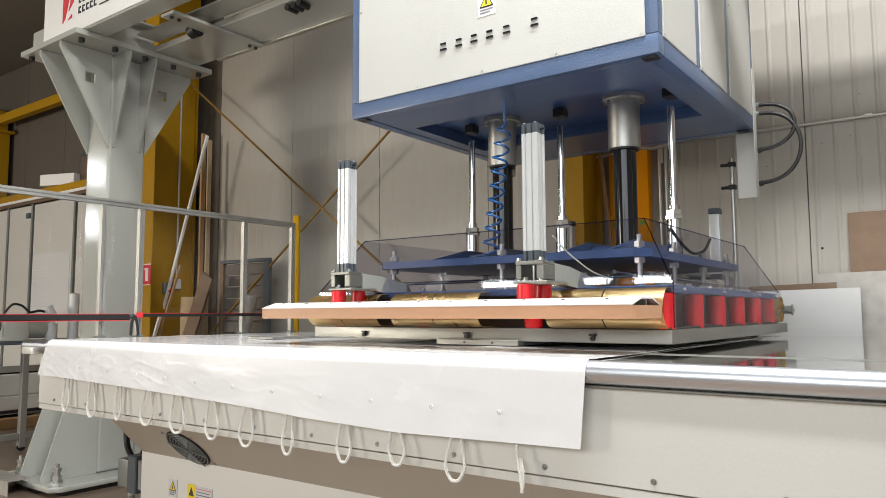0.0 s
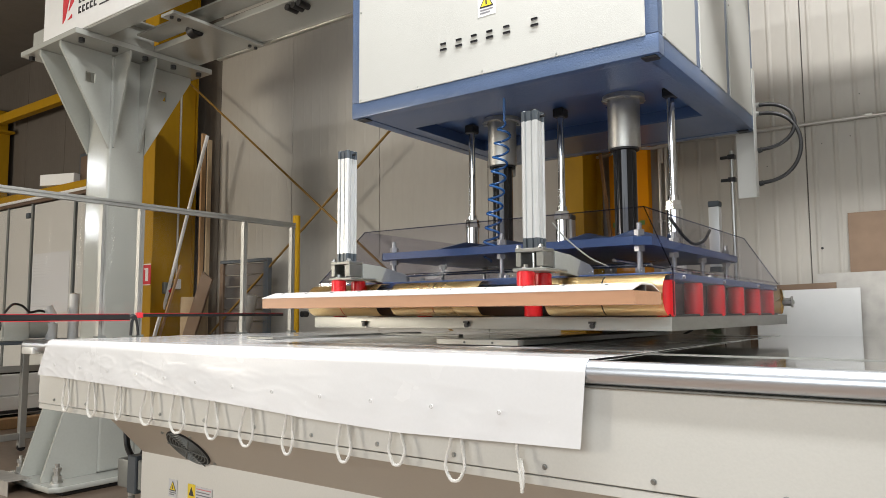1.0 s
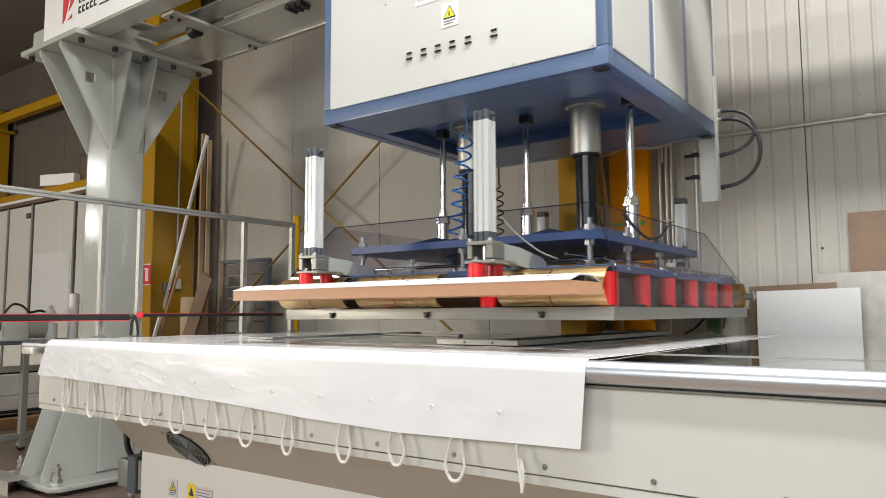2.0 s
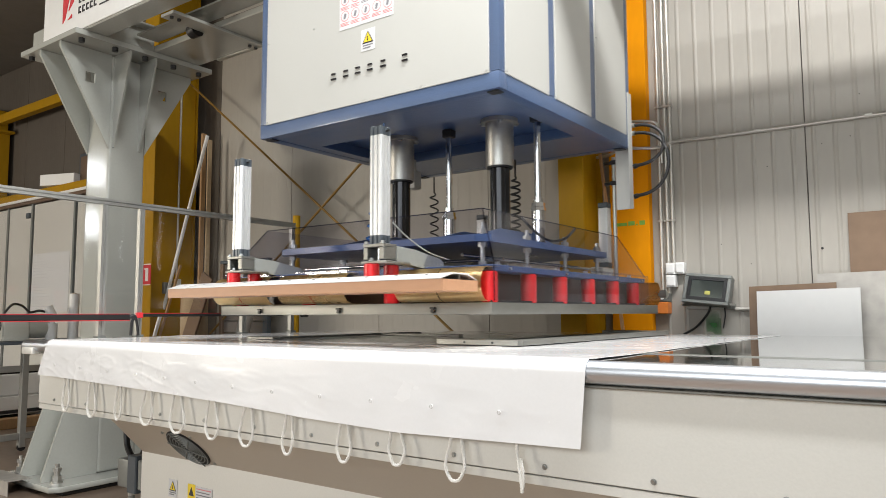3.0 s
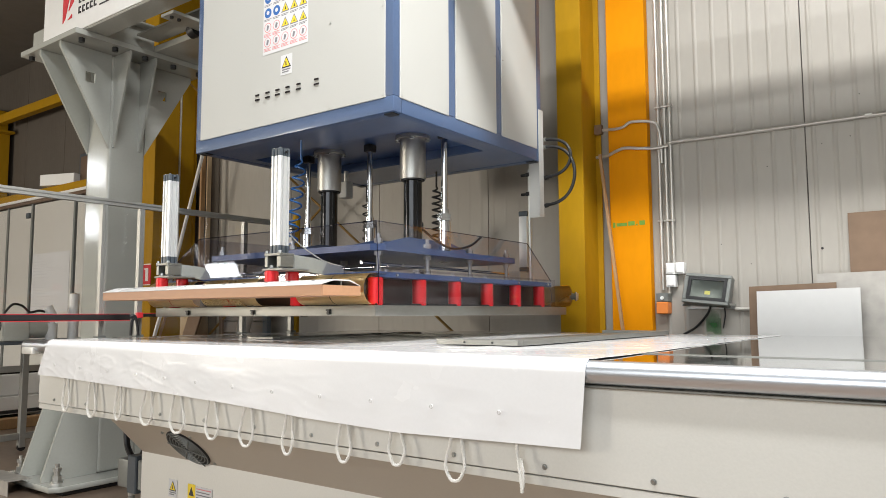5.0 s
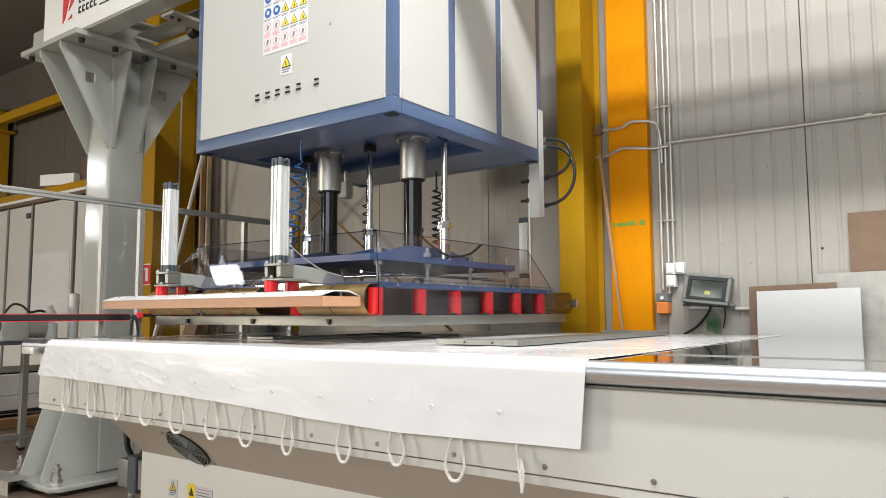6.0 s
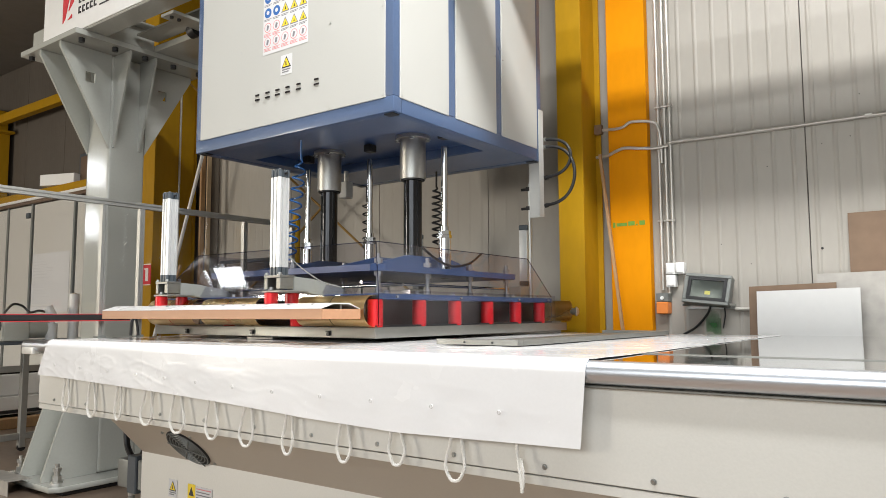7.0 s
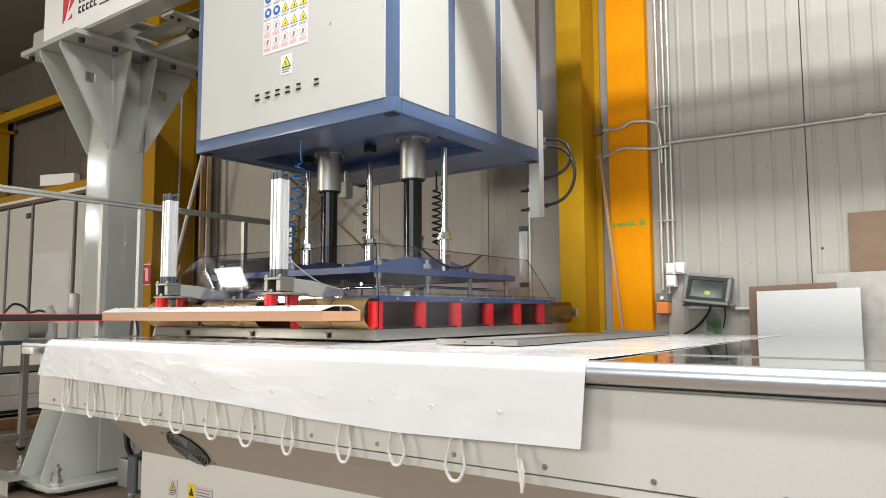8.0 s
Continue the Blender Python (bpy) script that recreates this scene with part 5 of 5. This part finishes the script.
leaning("zinc_sheet", -0.86, 0.9, 1.365, 5.63, ZINC_SHEET, "scratched galvanised sheet leaning on the wall", tilt=0.02)
leaning("brown_panel", -0.66, 0.6, 1.785, 5.685, BROWN_SHEET, "dull brown panel standing behind the sheets", lean=0.04)
lath = thing("timber_lath", (-2.3, 5.4, FZ), "thin brown timber lath leaning between the columns", "lath")
part("lath", hose([(-2.05, 5.40, FZ), (-2.44, 5.57, 2.42)], 0.016, 4), WOOD, lath)

# ------------------------------------------------------------ wall between the columns
for nm, p0, p1 in (("a", (-8.05, 4.12), (-2.76, 0.115)), ("b", (-8.05, 0.425), (-2.76, 4.262))):
    brace = thing("wind_brace", (p0[0], 5.45, p0[1]), "thin ochre steel wind brace rod before the wall", "brace", "wind braces")
    part("rod", hose([(p0[0], 5.40, p0[1]), (p1[0], 5.40, p1[1])], 0.013, 10), OCHRE, brace)
pole = thing("white_pole", (-8.3, 5.2, FZ), "long white plastic pole leaning at the wall", "pole")
part("tube", hose([(-8.655, 5.14, FZ), (-7.42, 5.28, 3.28)], 0.022, 12), WHITE, pole)
for x, w, mat, zt in ((-7.79, 0.035, WOOD, 3.40), (-7.66, 0.022, TAN, 3.30)):
    bt = thing("timber_batten", (x, 5.5, FZ), "tall upright timber batten at the wall", "batten", "battens")
    part("batten", B((x - w / 2, x + w / 2, 5.46, 5.52, FZ, zt), bevel=0.003), mat, bt)
tube = thing("cardboard_tube", (-7.6, 5.35, FZ), "upright brown cardboard tube", "tube")
bm = bmesh.new()
for n in (28,):
    rings = [[bm.verts.new((-7.60 + r * math.cos(k * math.tau / n), 5.28 + r * math.sin(k * math.tau / n), z)) for k in range(n)] for r, z in ((0.155, FZ), (0.155, 1.31), (0.147, 1.31), (0.147, FZ + 0.01))]
    for p, q in zip(rings, rings[1:]):
        for k in range(n):
            bm.faces.new((p[k], p[(k + 1) % n], q[(k + 1) % n], q[k]))
part("wall", bm, TAN, tube)
plank = thing("timber_plank", (-7.4, 5.2, FZ), "grey weathered plank leaning at the wall", "plank", "planks")
bm = prism([(-8.20, FZ), (-7.94, FZ), (-7.02, 1.50), (-7.20, 1.60)], "y", 5.10, 5.125)
part("board", bm, BROWN_SHEET, plank)
plank = thing("timber_plank", (-8.0, 5.2, FZ), "thin brown lath leaning at the wall", "plank", "planks")
part("board", hose([(-8.495, 5.01, FZ), (-7.78, 5.2, 1.70)], 0.018, 4), WOOD, plank)
plank = thing("timber_plank", (-8.0, 5.1, FZ), "short white lath leaning at the wall", "plank", "planks")
part("board", hose([(-8.46, 4.93, FZ), (-7.86, 5.0, 1.10)], 0.022, 4), WHITE, plank)
pallet = thing("slatted_panel", (-6.8, 5.4, FZ), "grey weathered slatted panel standing at the wall", "panel")
for z in range(15):
    part("slat", B((-7.20, -6.46, 5.41, 5.43, 1.565 - z * 0.135, 1.69 - z * 0.135), bevel=0.004), SLAT, pallet)
part("frame_post", B((-7.25, -7.19, 5.38, 5.44, FZ, 1.70), bevel=0.004), BROWN_SHEET, pallet)
part("frame_post", B((-6.46, -6.38, 5.38, 5.44, FZ, 1.70), bevel=0.004), CAP, pallet)
part("frame_rail", B((-7.25, -6.38, 5.38, 5.44, 1.701, 1.74), bevel=0.004), CAP, pallet)
roll = thing("film_roll", (-6.6, 5.1, FZ), "grey roll of film leaning at the panel", "roll")
part("roll", R((-6.77, 4.98, FZ), (-6.36, 5.14, 1.31), 0.075, 20), ZINC_SHEET, roll)
fire = thing("fire_point_sign", (-8.2, 4.97, 1.6), "red and white fire point sign on the yellow column", "sign")
part("plate", B((-8.24, -8.045, 4.968, 4.974, 1.47, 1.71)), SIGN_RED, fire)
part("symbol", B((-8.155, -8.095, 4.964, 4.968, 1.51, 1.65), (-8.175, -8.10, 4.964, 4.968, 1.651, 1.67)), WHITE, fire)
part("border", B((-8.24, -8.045, 4.964, 4.968, 1.711, 1.722), (-8.24, -8.045, 4.964, 4.968, 1.46, 1.4695)), WHITE, fire)
stop = thing("alarm_box", (-8.03, 5.3, 1.4), "grey alarm box with a red button on the column", "electrical box")
part("box", B((-8.105, -8.045, 5.16, 5.30, 1.36, 1.50), bevel=0.008), LAMP_BODY, stop)
part("box_upper", B((-8.105, -8.05, 5.32, 5.40, 1.42, 1.55), bevel=0.008), WHITE, stop)
part("button", R((-8.045, 5.23, 1.40), (-8.015, 5.23, 1.40), 0.030, 16), SIGN_RED, stop)
part("conduit", R((-8.085, 5.35, 1.55), (-8.085, 5.35, 4.5), 0.014, 10), CONDUIT, stop)

# ------------------------------------------------------------ far end: partition and mezzanine
part_wall = thing("partition", (-11.5, 5.2, FZ), "white panel partition with dark upright posts", "partition")
for x0, x1 in ((-14.6, -13.35), (-13.30, -12.50), (-12.44, -11.70), (-11.60, -10.40), (-10.29, -9.3)):
    part("panel", B((x0, x1, 5.18, 5.24, FZ + 0.1, 2.80), bevel=0.004), PARTITION, part_wall)
for x in (-13.325, -12.47, -11.65, -10.345):
    part("post", B((x - 0.022, x + 0.022, 5.16, 5.26, FZ, 2.82), bevel=0.003), LAMP_BODY, part_wall)
part("head_rail", B((-14.6, -9.3, 5.15, 5.27, 2.821, 2.90), bevel=0.003), BROWN_SHEET, part_wall)
part("white_strip", B((-14.6, -9.3, 5.13, 5.149, 2.87, 2.91)), WHITE, part_wall)
part("latch", B((-11.80, -11.71, 5.14, 5.18, 2.60, 2.68), bevel=0.004), CAP, part_wall)
notice = thing("notice_paper", (-11.0, 5.17, 1.2), "large white paper list taped to the partition", "paper")
part("sheet", B((-11.58, -10.45, 5.174, 5.179, 1.15, 2.03)), PAPER, notice)
for k in range(15):
    part("print_line", B((-11.52, -11.52 + 0.30 + 0.10 * (k * 7 % 3), 5.171, 5.174, 1.90 - 0.048 * k, 1.908 - 0.048 * k)), PALE_INK, notice)
    if k % 3 == 0:
        part("print_mark", B((-11.0, -10.93, 5.171, 5.174, 1.90 - 0.048 * k, 1.908 - 0.048 * k)), PALE_INK, notice)
beam_y = thing("mezzanine_edge", (-12, 5.3, 2.95), "yellow steel edge beam above the partition", "beam", "yellow beams")
part("beam", B((-15.0, -9.3, 5.20, 5.40, 2.93, 3.04), bevel=0.004), YELLOW, beam_y)
beam_y = thing("crane_beam", (-11, 5.4, 4.4), "yellow steel beam high before the dark wall", "beam", "yellow beams")
part("beam", B((-13.6, -8.37, 5.36, 5.48, 4.43, 4.58), bevel=0.006), YELLOW, beam_y)
far = thing("hall_column", (-14.0, 5.5, FZ), "yellow painted steel column by the mezzanine", "column", "hall columns")
part("post", B((-14.3, -13.65, 5.42, 5.62, FZ, 4.30), bevel=0.006), YELLOW, far)
part("cap_plate", B((-14.35, -13.5, 5.36, 5.64, 4.301, 4.34), bevel=0.004), YELLOW, far)
part("bracket", prism([(-14.3, 4.341), (-13.7, 4.341), (-13.7, 4.72), (-14.3, 4.85)], "y", 5.44, 5.60), YELLOW, far)
box = thing("carton", (-11.0, 5.3, 3.04), "small white carton on the mezzanine edge", "carton")
part("carton", tilted(B((-0.33, 0.30, -0.12, 0.12, 0.0, 0.17), bevel=0.006), Matrix.Translation((-10.98, 5.30, 3.041)) @ pose(0, 0, 0, 0, 0, 20)), WHITE, box)
pic = thing("picture_frame", (-10.4, 5.4, 3.04), "dark framed picture standing on the mezzanine", "picture")
part("frame", B((-10.75, -9.9, 5.41, 5.44, 3.041, 3.52), bevel=0.006), CAP, pic)
part("picture", B((-10.70, -9.95, 5.405, 5.41, 3.09, 3.47)), BROWN_SHEET, pic)

# ------------------------------------------------------------ bench beyond the table end
bench = thing("workbench", (-6.3, 3.2, 0), "aluminium profile bench frame with a dark top", "bench", stand=(-9.009, 4.576, -0.473), k=1.43)
for y in (2.80, 3.95):
    for x in (-6.32, -6.92):
        part("leg", B((x - 0.025, x + 0.025, y - 0.025, y + 0.025, 0.03, 0.86), bevel=0.003), PROFILE, bench)
        part("castor", R((x - 0.012, y, 0.03), (x + 0.012, y, 0.03), 0.03, 14), BLACK, bench)
for z in (0.665, 0.12):
    part("rail", B((-6.34, -6.30, 1.9, 2.774, z - 0.025, z + 0.025), bevel=0.003), PROFILE, bench)
    part("rail", B((-6.34, -6.30, 2.826, 3.924, z - 0.025, z + 0.025), bevel=0.003), PROFILE, bench)
part("top", B((-7.0, -6.26, 1.9, 4.1, 0.861, 0.885), bevel=0.003), CAP, bench)
part("gusset", prism([(2.826, 0.76), (2.826, 0.855), (2.92, 0.855)], "x", -6.335, -6.315), PROFILE, bench)
rack = thing("tube_rack", (-6.9, 3.2, 0), "black square tube rack behind the bench", "rack", stand=(-9.867, 4.576, -0.473), k=1.43)
part("rail", B((-7.22, -7.19, 2.2, 4.6, 0.56, 0.60), bevel=0.003), BLACK, rack)
part("rail", B((-7.22, -7.19, 2.2, 4.6, 0.20, 0.23), bevel=0.003), BLACK, rack)
for y in (2.85, 3.45, 3.85, 4.3):
    part("post", B((-7.22, -7.19, y - 0.015, y + 0.015, 0.0, 0.86), bevel=0.003), BLACK, rack)
dev = thing("sealing_device", (-6.5, 2.9, 0.885), "grey bench device with cables on top and a white bottle", "device", stand=(-9.295, 4.147, 0.793), k=1.43)
part("body", B((-6.72, -6.40, 2.66, 2.86, 0.886, 1.08), bevel=0.012, seg=2), DEVICE, dev)
part("motor", R((-6.50, 2.865, 0.99), (-6.50, 3.08, 0.99), 0.085, 24), DEVICE, dev)
part("lid", B((-6.72, -6.40, 2.68, 3.05, 1.083, 1.11), bevel=0.006), CAP, dev)
part("cable", hose(spline([(-6.45, 2.68, 1.12), (-6.45, 2.74, 1.19), (-6.46, 2.82, 1.18), (-6.45, 2.88, 1.125), (-6.46, 2.96, 1.14), (-6.45, 3.03, 1.12)], 6), 0.010, 8), BLACK, dev)
part("cable", hose(spline([(-6.47, 2.64, 1.12), (-6.42, 2.64, 1.0), (-6.44, 2.60, 0.90)], 6), 0.010, 8), BLACK, dev)
bottle = thing("bottle", (-6.4, 3.1, 0.885), "white plastic bottle on the bench device", "bottle", stand=(-9.152, 4.433, 0.793), k=1.43)
part("body", R((-6.44, 3.06, 0.886), (-6.44, 3.06, 1.03), 0.046, 20), WHITE, bottle)
part("neck", R((-6.44, 3.06, 1.03), (-6.44, 3.05, 1.07), 0.022, 16), WHITE, bottle)
part("nozzle", R((-6.44, 3.07, 1.055), (-6.46, 3.03, 1.175), 0.046, 20, 0.040), WHITE, bottle)
roll = thing("film_roll", (-6.5, 3.25, 0.885), "white upright roll of film standing on the bench", "roll", stand=(-9.295, 4.648, 0.793), k=1.43)
part("roll", R((-6.45, 3.25, 0.886), (-6.45, 3.25, 1.29), 0.043, 24), WHITE, roll)
part("core", R((-6.45, 3.25, 1.291), (-6.45, 3.25, 1.296), 0.018, 16), TAN, roll)
pile = thing("foam_block", (-8.0, 3.6, 0), "stack of white blocks on the floor", "block", stand=(-11.440, 5.148, -0.473), k=1.43)
part("block", B((-8.9, -7.75, 2.6, 4.3, 0.12, 0.30), bevel=0.012), WHITE, pile)
part("block", B((-8.9, -7.77, 2.55, 4.25, 0.303, 0.52), bevel=0.012), WHITE, pile)
timber = thing("red_beam", (-7.6, 3.4, 0), "red-brown painted beam on the floor", "beam", stand=(-10.868, 4.862, -0.473), k=1.43)
part("beam", B((-7.72, -7.60, 2.3, 4.6, 0.0, 0.10), bevel=0.006), WOOD, timber)


# ------------------------------------------------------------ motion
TRAVEL = [(0.0, 0.0), (1.2, 0.0), (1.3, -0.003), (1.4, -0.014), (1.5, -0.044), (1.6, -0.066), (1.7, -0.094), (2.0, -0.232), (2.4, -0.462), (2.8, -0.700), (3.0, -0.812),
          (3.5, -1.087), (3.8, -1.272), (4.0, -1.387), (4.2, -1.462), (4.35, -1.492), (4.5, -1.499), (4.7, -1.503), (5.0, -1.505), (6.0, -1.505), (8.0, -1.505)]
LIFT = [(0.0, 0.0), (0.5, 0.017), (1.0, 0.050), (1.5, 0.073), (2.0, 0.092), (2.5, 0.107), (3.0, 0.116), (3.5, 0.1205), (4.0, 0.124), (4.5, 0.1255), (4.7, 0.124), (5.0, 0.110),
        (5.5, 0.086), (6.0, 0.058), (6.5, 0.0295), (7.0, -0.003), (7.2, -0.011), (7.5, -0.013), (8.0, -0.013)]


def between(rows, t):
    for (a, u), (b, v) in zip(rows, rows[1:]):
        if a <= t <= b:
            return u + (v - u) * (t - a) / (b - a)
    return rows[-1][1]


def motions():
    hx, hy, hz = PLACE[head.name]
    px, py, pz = PLACE[platen.name]
    walk(head, [(t, pose((hx + d) * UNIT, hy * UNIT, (hz - FZ) * UNIT)) for t, d in TRAVEL])
    times = sorted({t for t, _ in TRAVEL} | {t for t, _ in LIFT})
    walk(platen, [(t, pose((px + between(TRAVEL, t)) * UNIT, py * UNIT, (pz + between(LIFT, t) - FZ) * UNIT)) for t in times])


motions()
